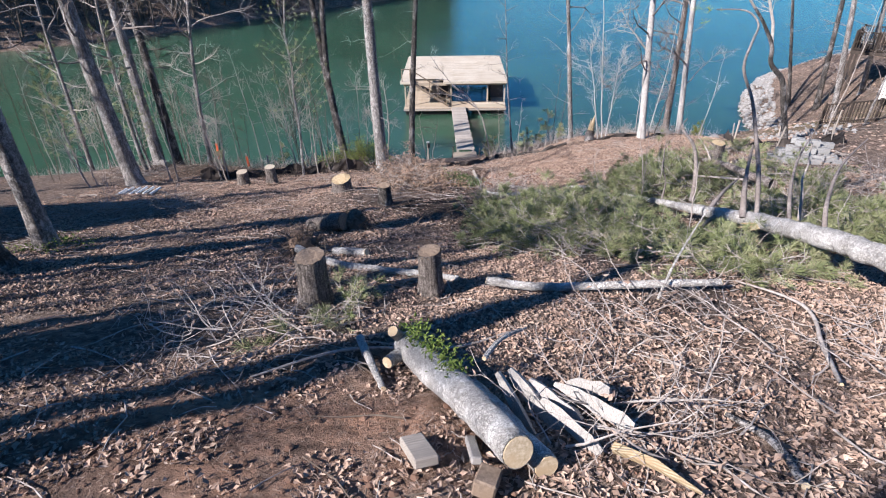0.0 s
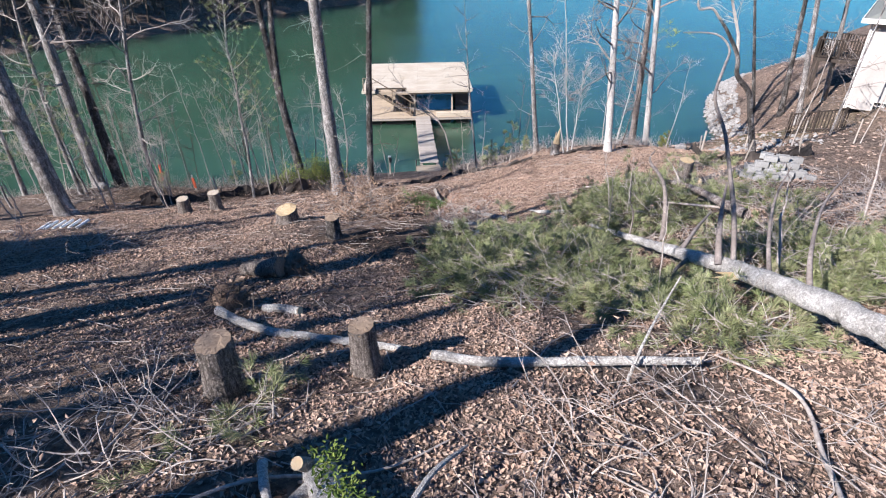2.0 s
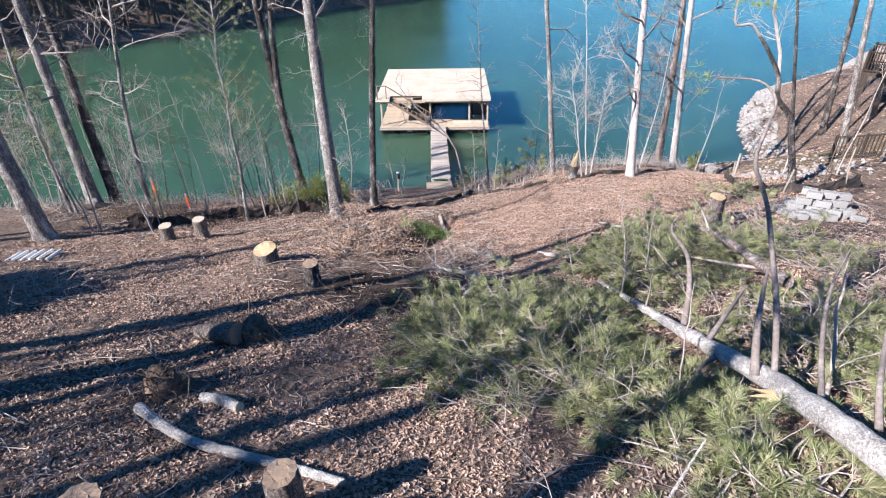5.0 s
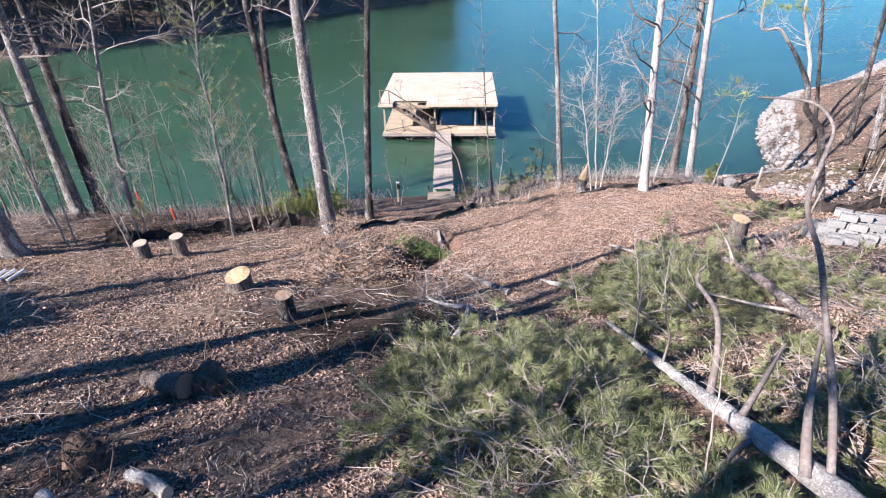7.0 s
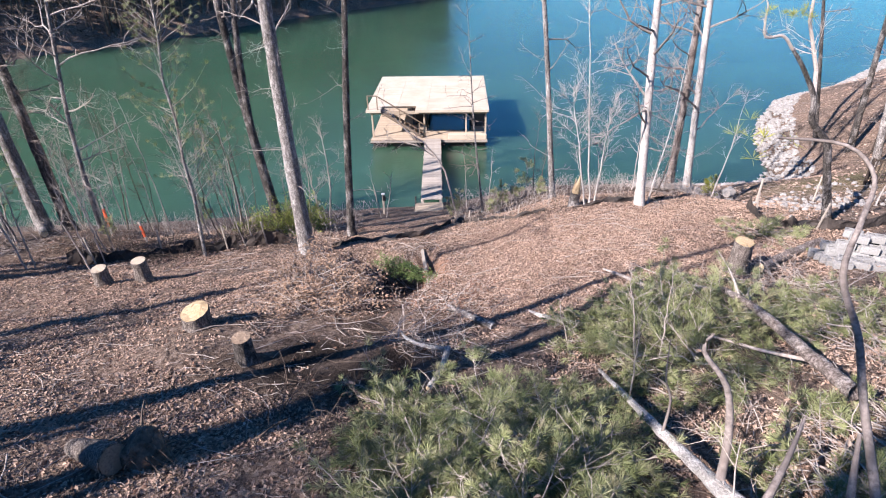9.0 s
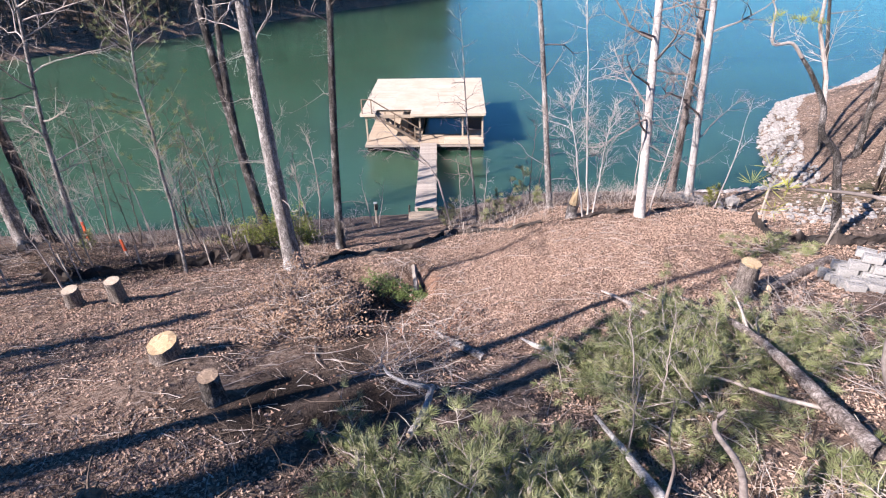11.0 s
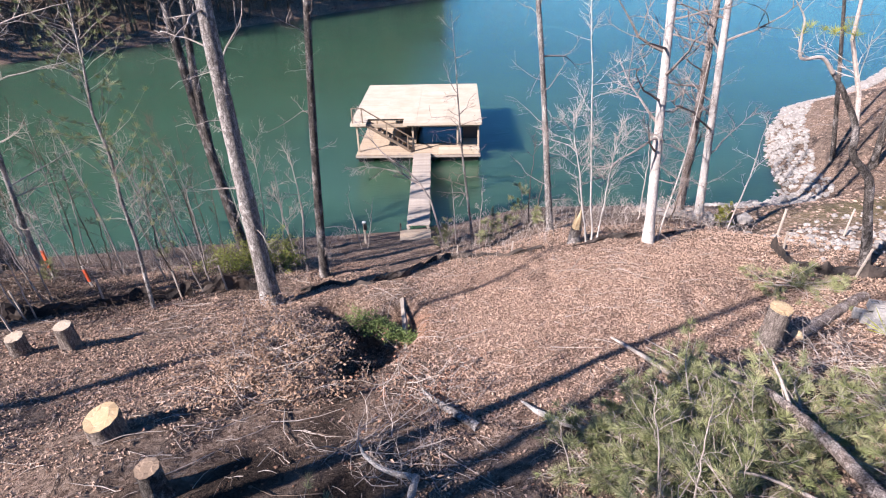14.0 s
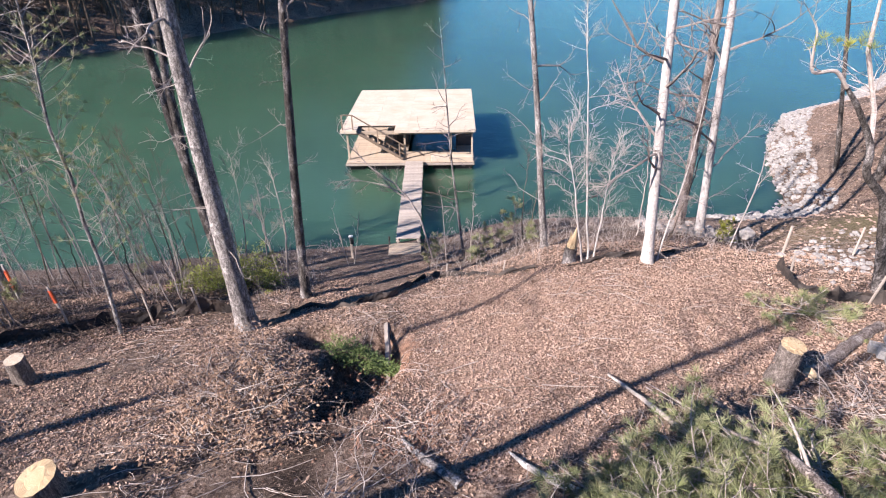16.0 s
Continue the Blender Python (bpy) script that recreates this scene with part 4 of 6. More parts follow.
for i, (x, y, l, w, a) in enumerate(((1.14, 3.8, 0.95, 0.11, 67), (1.28, 3.95, 0.85, 0.13, 62), (1.42, 3.93, 0.6, 0.17, 52), (1.5, 3.6, 0.7, 0.12, 58), (1.72, 3.84, 0.78, 0.1, 48), (1.8, 3.72, 0.6, 0.12, 55), (1.74, 4.06, 0.42, 0.12, 35))):
    bm = bmesh.new()
    r5 = random.Random(i)
    sec = [(-l / 2, 0.05), (-l * 0.36, 0.5), (-l * 0.15, 0.95), (l * 0.15, 0.8), (l * 0.34, 1.0), (l / 2, 0.35)]
    ring = []
    for s, k in sec:
        ww, hh = w * (0.45 + 0.55 * k) * r5.uniform(0.85, 1.1), 0.10 * k + 0.03
        ring.append([bm.verts.new(p) for p in ((s, -ww / 2, 0), (s, ww / 2, 0.01), (s + 0.01, ww * 0.1, hh))])
    for a1, b1 in zip(ring, ring[1:]):
        for k in range(3):
            bm.faces.new((a1[k], a1[(k + 1) % 3], b1[(k + 1) % 3], b1[k]))
    bm.faces.new(ring[0][::-1])
    bm.faces.new(ring[-1])
    ob = obj("split_slab", bm, M_SPLIT)
    ob.matrix_world = pose(x, y, ground_z(x, y) + 0.05 + 0.02 * i, 16, 12 - 5 * i, -a)
    tagged(ob, "pale splintered slab of split wood on the ground", "wood slab", "split slabs")
for i, (x, y, sx, sy, sz, rx, rz) in enumerate(((0.3, 3.27, 0.19, 0.42, 0.08, -24, 20), (0.71, 3.32, 0.085, 0.46, 0.06, -30, 2), (0.78, 2.92, 0.16, 0.2, 0.14, -12, -20))):
    ob = obj("wood_block", box(sx, sy, sz, (0, 0, 0), 0.012), (M_PLANK, M_SPLIT, M_CUT_GREY)[i])
    ob.matrix_world = pose(x, y, ground_z(x, y) + 0.06, rx, 6, rz)
    tagged(ob, "rough sawn block of grey wood on soil", "wood block", "wood blocks")
tb = Tubes()
tb.rod([on(1.76, 3.3, 0.12), on(1.98, 3.07, 0.12), on(2.2, 2.82, 0.1)], [0.045, 0.04, 0.012], 4)
tagged(obj("pale_splinter", tb.mesh(), M_CUT), "long fresh yellow splinter of split wood", "wood splinter")
log("dead_branch", [on(-0.5, 5.3, 0.16), on(-0.36, 4.9, 0.1), on(-0.12, 4.35, 0.05)], [0.05, 0.045, 0.03], M_LOG, "short pale dead branch piece on soil", seed=8, sides=8)

# long fallen poles in the middle of the lot
log("fallen_pole", [(-2.3, 9.0, 7.46), on(-1.85, 8.72, 0.16), on(-1.24, 8.42, 0.07), on(-0.2, 8.08, 0.05), on(0.3, 7.9, 0.05), on(0.62, 7.78, 0.04)], [0.075, 0.068, 0.064, 0.06, 0.055, 0.05], M_LOG,
    "long grey fallen pole with a sawn end", seed=12)
log("fallen_pole", [(1.05, 7.38, 7.83), (1.6, 7.2, 7.86), (2.18, 7.06, 7.93), (3.1, 6.8, 8.15), (4.03, 6.45, 8.42)], [0.065, 0.066, 0.062, 0.056, 0.042], M_LOG,
    "long pale fallen pole across the slope", seed=13)
log("log_section", [on(-1.78, 9.58, 0.07), on(-1.4, 9.42, 0.07), on(-1.08, 9.2, 0.07)], [0.07, 0.075, 0.078], M_LOG, "short pale cut log section", seed=14)


def taper_r(r, n):
    return [r * (1 - 0.8 * i / (n - 1)) for i in range(n)]


def root_mass(x, y, sx, sy, sz, seed, label):
    rnd = random.Random(seed)
    t = thing("root_mass", pose(x, y, ground_z(x, y) - 0.05), label, "stump")
    bm = bmesh.new()
    bmesh.ops.create_icosphere(bm, subdivisions=3, radius=1)
    for v in bm.verts:
        k = 1 + 0.34 * noise.noise(v.co * 1.7 + Vector((seed, 0, 0))) + 0.16 * noise.noise(v.co * 5)
        v.co = Vector((v.co.x * sx * k, v.co.y * sy * k, max(-0.1, v.co.z) * sz * k))
    part("soil_clod", bm, M_ROOT, t, smooth=True)
    tb = Tubes()
    for _ in range(46):
        w, e = rnd.uniform(0, 6.28), rnd.uniform(0.05, 1.3)
        d = Vector((math.cos(w) * math.cos(e) * sx, math.sin(w) * math.cos(e) * sy, math.sin(e) * sz))
        p = d * 0.75
        q = d * rnd.uniform(1.0, 1.3) + Vector((rnd.gauss(0, 0.08), rnd.gauss(0, 0.08), rnd.gauss(0, 0.06)))
        s = q + Vector((rnd.gauss(0, 0.18), rnd.gauss(0, 0.18), rnd.gauss(-0.08, 0.1)))
        e = s + Vector((rnd.gauss(0, 0.12), rnd.gauss(0, 0.12), rnd.gauss(-0.1, 0.06)))
        tb.rod(eased([p, q, s, e], 3), taper_r(rnd.uniform(0.008, 0.022), 10), 4)
    tagged(part("root_tangle", tb.mesh(), M_TWIG_DARK, t), kind="stuff")


root_mass(-1.78, 11.62, 0.36, 0.34, 0.5, 3, "dark uprooted stump with earthy tangled roots")
root_mass(-2.42, 9.8, 0.32, 0.26, 0.5, 9, "dark root clod beside a fallen pole")
log("butt_log", [on(-2.85, 11.75, 0.1), on(-2.4, 11.55, 0.2), on(-1.92, 11.3, 0.3)], [0.12, 0.17, 0.21], M_BARK_STUMP, "short barked log butt with a dark rotten end", seed=31, cut=M_CUT_GREY, rough=0.3)

# fallen pine with broken limbs
PINE = [(5.93, 5.2, 9.1), (5.88, 6.35, 8.83), (5.82, 7.2, 8.6), (5.73, 8.4, 8.2), (5.62, 9.1, 7.96), (5.4, 10.2, 7.55), (5.16, 11.4, 7.14), (4.98, 12.5, 6.75), (4.82, 13.4, 6.43)]
pine = log("fallen_pine", PINE, [0.17, 0.158, 0.15, 0.138, 0.128, 0.10, 0.07, 0.045, 0.025], M_LOG, "long felled pine trunk with broken limbs over brush", seed=17, sides=14)
for k, (pts, r) in enumerate((
        ([(5.3, 10.5, 7.62), (5.32, 10.65, 8.15), (5.24, 10.8, 8.64), (5.0, 10.95, 8.97), (5.08, 11.0, 9.15)], 0.052),
        ([(5.7, 8.9, 8.1), (5.84, 9.45, 8.65), (5.96, 10.1, 9.15), (5.84, 10.3, 9.7), (5.63, 10.45, 10.2), (5.76, 10.65, 10.6), (5.92, 10.9, 10.85), (5.75, 11.1, 11.05), (5.3, 11.3, 11.05)], 0.042),
        ([(6.1, 8.6, 8.05), (6.25, 9.1, 8.5), (6.6, 9.7, 8.8), (7.05, 10.2, 9.1)], 0.038),
        ([(6.15, 7.85, 8.35), (6.35, 8.3, 8.65), (7.1, 9.3, 8.85), (7.98, 10.1, 9.02)], 0.042),
        ([(5.5, 8.95, 8.05), (5.62, 9.4, 8.55), (5.86, 9.9, 9.0)], 0.06),
        ([(5.5, 9.7, 7.75), (5.2, 9.6, 7.55), (5.1, 9.4, 7.4)], 0.045),
        ([(5.42, 10.0, 7.65), (5.9, 10.5, 7.85), (6.5, 11.2, 7.8)], 0.05),
        ([(5.1, 11.5, 7.1), (5.2, 11.7, 7.5), (5.12, 11.8, 7.8), (5.16, 12.0, 8.25)], 0.022))):
    tb = Tubes()
    pts = eased(pts)
    tb.rod(pts, [r * (1 - 0.75 * i / (len(pts) - 1)) for i in range(len(pts))], 8)
    part("limb", tb.mesh(), M_TWIG_MID, pine, smooth=True)
tb = Tubes()
rk = random.Random(71)
tall_limb = [Vector(p) for p in ((5.84, 10.3, 9.7), (5.63, 10.45, 10.2), (5.76, 10.65, 10.6), (5.92, 10.9, 10.85), (5.75, 11.1, 11.05), (5.3, 11.3, 11.05))]
PINE_TUFTS = [tall_limb[-1] + Vector((rk.gauss(-0.1, 0.16), rk.gauss(0, 0.1), rk.gauss(-0.05, 0.06))) for _ in range(7)]
for d in ((-0.35, 0.1, 0.02), (-0.3, -0.05, -0.06), (-0.42, 0.02, -0.02)):
    tb.rod([(5.68, 8.6, 8.06), (5.68 + d[0], 8.6 + d[1], 8.06 + d[2])], [0.06, 0.006], 4)
part("splinters", tb.mesh(), M_CUT, pine, "pale torn wood")
pine2 = log("fallen_pine", [(7.8, 12.1, 7.25), (7.8, 13.2, 7.02), (7.8, 14.1, 6.86), (7.78, 15.1, 6.6), (7.66, 15.9, 6.36), (7.5, 17.3, 5.8)], [0.11, 0.098, 0.085, 0.068, 0.05, 0.02], M_BARK_PINE,
            "slender felled pine trunk with bare forked top", seed=19, ends=(False, False))
for pts, r in (([(7.7, 15.6, 6.45), (7.3, 16.1, 6.25), (6.9, 16.9, 6.0), (6.5, 17.5, 5.9)], 0.035), ([(7.78, 15.1, 6.58), (7.85, 15.8, 6.75), (7.8, 16.4, 6.9)], 0.03),
               ([(7.93, 13.1, 6.9), (7.3, 13.4, 6.85), (6.8, 13.9, 6.7), (6.3, 14.1, 6.65), (5.9, 14.8, 6.4)], 0.035)):
    tb = Tubes()
    pts = eased(pts)
    tb.rod(pts, [r * (1 - 0.8 * i / (len(pts) - 1)) for i in range(len(pts))], 7)
    part("limb", tb.mesh(), M_TWIG, pine2, smooth=True)
log("fallen_pole", [on(6.25, 18.6, 0.1), on(6.6, 17.4, 0.14), on(6.95, 16.3, 0.2)], [0.028, 0.045, 0.055], M_TWIG, "slim pale pole lying on leaf litter", seed=22, sides=8)
log("dark_trunk", [on(10.1, 18.5, 0.06), on(11.3, 19.35, 0.06), on(12.7, 20.3, 0.05)], [0.13, 0.13, 0.11], M_BARK_PINE, "long half-buried log lying by the stump", seed=24)
log("dead_branch", [on(2.3, 16.95, 0.12), on(2.7, 16.5, 0.1), on(3.3, 15.95, 0.05)], [0.035, 0.07, 0.09], M_BARK, "weathered grey log piece in litter", seed=25, sides=9, ends=(False, False))
log("dead_branch", [on(4.1, 16.6, 0.10), on(4.45, 16.1, 0.08), on(5.0, 15.5, 0.08)], [0.015, 0.06, 0.05], M_LOG, "pale broken log piece in litter", seed=26, sides=9, ends=(False, False))
log("dead_branch", [on(2.05, 13.3, 0.1), on(2.25, 13.9, 0.16), on(2.35, 14.45, 0.28)], [0.05, 0.055, 0.06], M_LOG, "forked pale branch standing out of litter", seed=27, sides=8)
log("dead_branch", [on(2.3, 14.45, 0.26), on(1.9, 14.6, 0.2), on(1.55, 14.9, 0.18), on(1.4, 15.2, 0.25)], [0.045, 0.04, 0.03, 0.012], M_LOG, "crooked pale branch lying on litter", seed=28, sides=8)
log("dead_branch", [on(4.35, 6.7, 0.08), on(4.75, 5.9, 0.12), on(4.45, 5.0, 0.12), on(4.13, 4.28, 0.1)], [0.012, 0.02, 0.026, 0.018], M_TWIG, "long crooked pale branch on the slope", seed=29, sides=8)
log("dead_branch", [on(0.85, 4.5, 0.3), on(1.05, 4.85, 0.34), on(1.35, 5.25, 0.3)], [0.028, 0.026, 0.014], M_LOG, "forked bare twig propped over a log", seed=30, sides=6)
log("dead_branch", [on(2.85, 3.8, 0.06), on(3.0, 3.4, 0.07), on(2.93, 2.92, 0.06)], [0.02, 0.03, 0.03], M_BARK, "crooked grey branch lying on leaf litter", seed=35, sides=8)
log("dead_branch", [on(3.25, 6.45, 0.1), (3.5, 6.7, 8.65), (3.9, 7.05, 9.15)], [0.02, 0.016, 0.008], M_LOG, "thin pale stick standing up from a pole", seed=36, sides=6)
log("dead_branch", [on(1.2, 5.6, 0.05), on(0.5, 5.2, 0.06), on(-0.6, 5.1, 0.08), on(-1.5, 4.6, 0.04)], [0.008, 0.014, 0.018, 0.01], M_TWIG, "long thin bare branch across leaf litter", seed=37, sides=6)
log("plank", [(1.34, 22.3, 3.38), (1.5, 21.2, 3.42), (1.72, 19.4, 3.55)], [0.075, 0.075, 0.075], M_PLANK, "grey plank laid across the washed-out gully", "plank", ends=(False, False), sides=4)
log("fallen_pole", [on(-14.6, 26.5, 0.1), on(-13.4, 24.8, 0.12), on(-12.6, 23.8, 0.1)], [0.12, 0.13, 0.11], M_BARK, "grey log lying at the shore edge", seed=33)
# ---------------------------------------------------------------- trees
def wander(rnd, p, d, length, n, wob, lift=0.0):
    pts, d = [Vector(p)], Vector(d).normalized()
    for _ in range(n):
        d = (d + Vector((rnd.gauss(0, wob), rnd.gauss(0, wob), rnd.gauss(lift, wob)))).normalized()
        pts.append(pts[-1] + d * (length / n))
    return pts


def taper(r0, r1, n):
    return [r0 + (r1 - r0) * i / (n - 1) for i in range(n)]


def along(pts, u):
    k = min(len(pts) - 2, int(u * (len(pts) - 1)))
    w = u * (len(pts) - 1) - k
    return pts[k].lerp(pts[k + 1], w), (pts[k + 1] - pts[k]).normalized()


def side_way(rnd, d, open_angle):
    a = d.cross(Vector((rnd.uniform(-1, 1), rnd.uniform(-1, 1), rnd.uniform(-1, 1))))
    a.normalize()
    return (d * math.cos(open_angle) + a * math.sin(open_angle)).normalized()


def branch_out(tb, rnd, pts, r, n, length, depth, wob=0.22, first=0.25, lift=0.06, ends=None):
    """Twigs along a limb, and twigs on those."""
    for _ in range(n):
        u = rnd.uniform(first, 1.0)
        p, d = along(pts, u)
        w = side_way(rnd, d, rnd.uniform(0.5, 1.15))
        l = length * rnd.uniform(0.5, 1.15) * (1.15 - 0.5 * u)
        q = wander(rnd, p, w, l, 4 if depth else 3, wob, lift)
        rr = max(0.004, r * rnd.uniform(0.3, 0.5))
        tb.rod(q, taper(rr, max(0.0025, rr * 0.3), len(q)), 4 if depth > 1 else 3, cap=False)
        if ends is not None and depth == 0:
            ends.append(q[-1])
        if depth:
            branch_out(tb, rnd, q, rr, max(2, n - 2), l * 0.55, depth - 1, wob, 0.3, lift, ends)


def tree(x, y, r, height, lean=(0, 0), bark=None, twig=None, bend=0.07, bow=0.0, seed=1, label="", limbs=10, start=0.3, reach=2.2, detail=(4, 1), fork=None, name="bare_tree", low=14, group=""):
    """A leafless tree: tapered trunk, limbs from the fraction `start` upwards, and twigs."""
    rnd = random.Random(seed)
    bark = bark or M_BARK
    t = thing(name, pose(0, 0, 0), label, "tree", group)
    z0 = ground_z(x, y) - 0.2
    bx, by, ph = rnd.uniform(-1, 1), rnd.uniform(-1, 1), rnd.uniform(0, 3)
    n = 36
    pts = []
    for i in range(n):
        u = i / (n - 1)
        s = bend * math.sin(2.2 * math.pi * u + ph) - bend * math.sin(ph)
        pts.append(Vector((x + lean[0] * u * height + bow * (u * height) ** 2 + bx * s, y + lean[1] * u * height + by * s, z0 + u * height)))
    tb = Tubes()
    tb.rod(pts, [r * ((1.0 - 0.8 * (i / (n - 1))) + 0.45 * math.exp(-i * 1.2)) * rnd.uniform(0.95, 1.06) for i in range(n)], 12 if r > 0.1 else 8)
    if fork:
        u, fl, fr = fork
        p, d = along(pts, u)
        q = wander(rnd, p - d * 0.1, fl, height * (1 - u) * 0.9, 8, 0.06, 0.05)
        tb.rod(q, taper(r * fr, r * 0.15, len(q)), 9)
    part("trunk", tb.mesh(), bark, t, smooth=True)
    tb = Tubes()
    for k in range(limbs):
        u = start + (1 - start) * (k + rnd.uniform(0, 0.9)) / limbs
        p, d = along(pts, min(0.99, u))
        w = rnd.uniform(0, 2 * math.pi)
        way = Vector((math.cos(w), math.sin(w), rnd.uniform(-0.05, 0.75)))
        l = reach * rnd.uniform(0.5, 1.2) * (1.2 - 0.6 * u)
        q = wander(rnd, p, way, l, 6, 0.16, 0.06)
        rl = min(r * 0.3, 0.008 + 0.015 * l)
        tb.rod(q, taper(rl, 0.006, len(q)), 5, cap=False)
        branch_out(tb, rnd, q, rl, detail[0], l * 0.5, detail[1])
    for _ in range(low):
        p, d = along(pts, rnd.uniform(0.07, start + 0.15))
        w = rnd.uniform(0, 2 * math.pi)
        q = wander(rnd, p, (math.cos(w), math.sin(w), rnd.uniform(-0.2, 0.5)), rnd.uniform(0.5, 1.7), 5, 0.22, 0.02)
        tb.rod(q, taper(0.013, 0.004, 6), 4, cap=False)
        branch_out(tb, rnd, q, 0.012, 4, 0.55, 1, 0.25)
    part("crown", tb.mesh(), twig or M_TWIG_MID, t)
    return t


TALL = "tall slender leafless tree with grey bark"
tree(-2.49, 22.3, 0.26, 19, (-0.049, 0.035), M_BARK, bow=0.0034, seed=11, label="tall leafless oak with rough grey bark near shore", limbs=18, start=0.34, reach=2.6, twig=M_TWIG)
tree(-5.00, 27.0, 0.21, 18, (-0.147, 0.062), M_BARK_DARK, bow=0.0042, seed=12, label="dark forked leafless tree standing at the waterline", limbs=16, start=0.42, fork=(0.25, (0.0, 0.06, 1), 0.72))
tree(-1.47, 24.5, 0.15, 18, (0.024, 0.034), M_BARK_DARK, bow=0.0044, seed=13, label="straight dark-barked leafless tree near the shore", limbs=12, start=0.4, reach=2.0)
tree(6.27, 26.5, 0.115, 17, (-0.139, 0.011), M_BARK, bow=0.0003, seed=14, label="thin straight grey leafless tree on bank", limbs=16, start=0.3, reach=1.8)
tree(8.94, 24.4, 0.155, 19, (-0.042, 0.021), M_BARK_PALE, bow=-0.0012, seed=15, label="tall tree with pale sunlit bark on bank", limbs=30, start=0.14, reach=2.6, detail=(7, 1))
tree(11.74, 29.0, 0.17, 18, (-0.011, 0.012), M_BARK_PINE, bow=-0.0028, seed=16, label="brown-barked leafless tree between two pale trunks", limbs=24, start=0.14, reach=2.4, detail=(7, 1))
tree(12.1, 28.0, 0.15, 19, (-0.103, -0.004), M_BARK_PALE, bow=0.0012, seed=17, label="tall tree with pale sunlit bark on bank", limbs=26, start=0.14, reach=2.6, detail=(7, 1))
tree(9.25, 24.5, 0.03, 6, (0.07, 0), M_BARK_PALE, seed=18, label="thin pale sapling beside a tall trunk", limbs=9, start=0.3, reach=0.9)
tree(3.58, 27.9, 0.055, 8.6, (-0.103, 0), M_BARK, bow=0.0017, seed=19, label="thin leafless young tree above the shore", limbs=10, start=0.5, reach=1.2)
tree(-11.44, 19.3, 0.29, 19, (-0.065, 0), M_BARK, bow=0.0044, seed=20, label="large leafless tree with rough grey bark", limbs=20, start=0.25, reach=2.8)
tree(-13.8, 25.3, 0.26, 19, (-0.016, 0), M_BARK, bow=0.0006, seed=21, label="tall grey leafless tree in a shore clump", limbs=20, start=0.25, reach=2.8)
tree(-13.1, 25.7, 0.22, 19, (-0.079, 0.07), M_BARK_DARK, bow=0.001, seed=22, label="tall dark leafless tree in a shore clump", limbs=20, start=0.25, reach=2.6)
tree(-10.93, 24.5, 0.10, 13, (0.04, 0.053), M_BARK, bow=0.0045, seed=23, label="slim grey leafless tree with wide crooked limbs", limbs=24, start=0.18, reach=3.0, detail=(7, 1), twig=M_TWIG)
tree(-13.3, 23.2, 0.09, 14, (-0.10, 0.02), M_BARK, bow=0.016, seed=24, label="slim grey leafless tree in a shore clump", limbs=18, start=0.25, reach=2.2, twig=M_TWIG)
tree(-17.2, 25.2, 0.10, 13, (0.0, 0.02), M_BARK, bow=0.004, seed=124, label="slim grey leafless tree in a shore clump", limbs=20, start=0.2, reach=2.4, twig=M_TWIG)
tree(-7.87, 10.14, 0.2, 17, (0.11, -0.093), M_BARK, seed=25, label="ivy-speckled grey tree at the clearing edge", limbs=14, start=0.25, reach=2.4)
tree(-7.45, 8.45, 0.27, 18, (0.0, -0.16), M_BARK_DARK, seed=26, label="thick dark trunk at the clearing edge", limbs=14, start=0.35, reach=2.8)
tree(22.55, 36.7, 0.12, 15, (-0.224, 0.052), M_BARK_DARK, bow=-0.0015, seed=27, label="slim dark leafless tree on stone bank", limbs=10, start=0.45, reach=1.6)
tree(22.45, 33.8, 0.16, 17, (-0.08, 0.012), M_BARK_DARK, seed=28, label="tall dark tree near the neighbouring house", limbs=12, start=0.4, reach=2.2)
tree(20.87, 29.8, 0.15, 18, (-0.154, -0.004), M_BARK, seed=29, label="tall grey tree near the neighbouring house", limbs=12, start=0.4, reach=2.4)
tree(23.5, 32.0, 0.13, 17, (-0.1, 0), M_BARK, seed=30, label="tall pale tree behind the stone bank", limbs=10, start=0.4, reach=2.0)
tree(18.6, 24.4, 0.05, 9, (0.06, 0), M_BARK, seed=31, label="thin pale leaning tree before the house", limbs=12, start=0.3, reach=1.4)
ivy_r = random.Random(91)
foot = thing("ivy_patch", pose(0, 0, 0), "low green ivy leaves round a tree base", "ivy")
leaf_tuft([on(-7.87 + ivy_r.gauss(0.25, 0.35), 10.14 + ivy_r.gauss(-0.1, 0.25), abs(ivy_r.gauss(0, 0.12))) for _ in range(70)], 0.06, M_MOSS, "ivy_leaves", foot, "", 92, 8, 0.08)
# trees on the slope above, whose shade falls over the lot
for i, (x, y, r, h, l) in enumerate(((-8.0, -0.8, 0.24, 20, (0.1, 0.24)), (-12.9, 4.2, 0.25, 18, (0, 0)), (-15.5, -2.0, 0.3, 19, (0, 0)), (-11.0, -7.0, 0.28, 20, (0, 0)), (-18.0, 7.0, 0.28, 9, (0, 0)),
                                     (-20.5, 14.0, 0.25, 18, (0, 0)), (-17.0, 17.5, 0.22, 17, (0, 0)), (-10.6, 5.2, 0.16, 10.5, (0, 0)), (-14.0, 11.0, 0.2, 16, (0, 0)), (-12.8, 0.6, 0.22, 17, (0, 0)), (-16.5, 3.4, 0.25, 10, (0, 0)), (-13.9, -3.6, 0.25, 20, (0, 0)))):
    tree(x, y, r, h, l, M_BARK, seed=60 + i, label=TALL + " on the slope", limbs=26, start=0.28, reach=3.0, detail=(6, 1), group="slope trees")


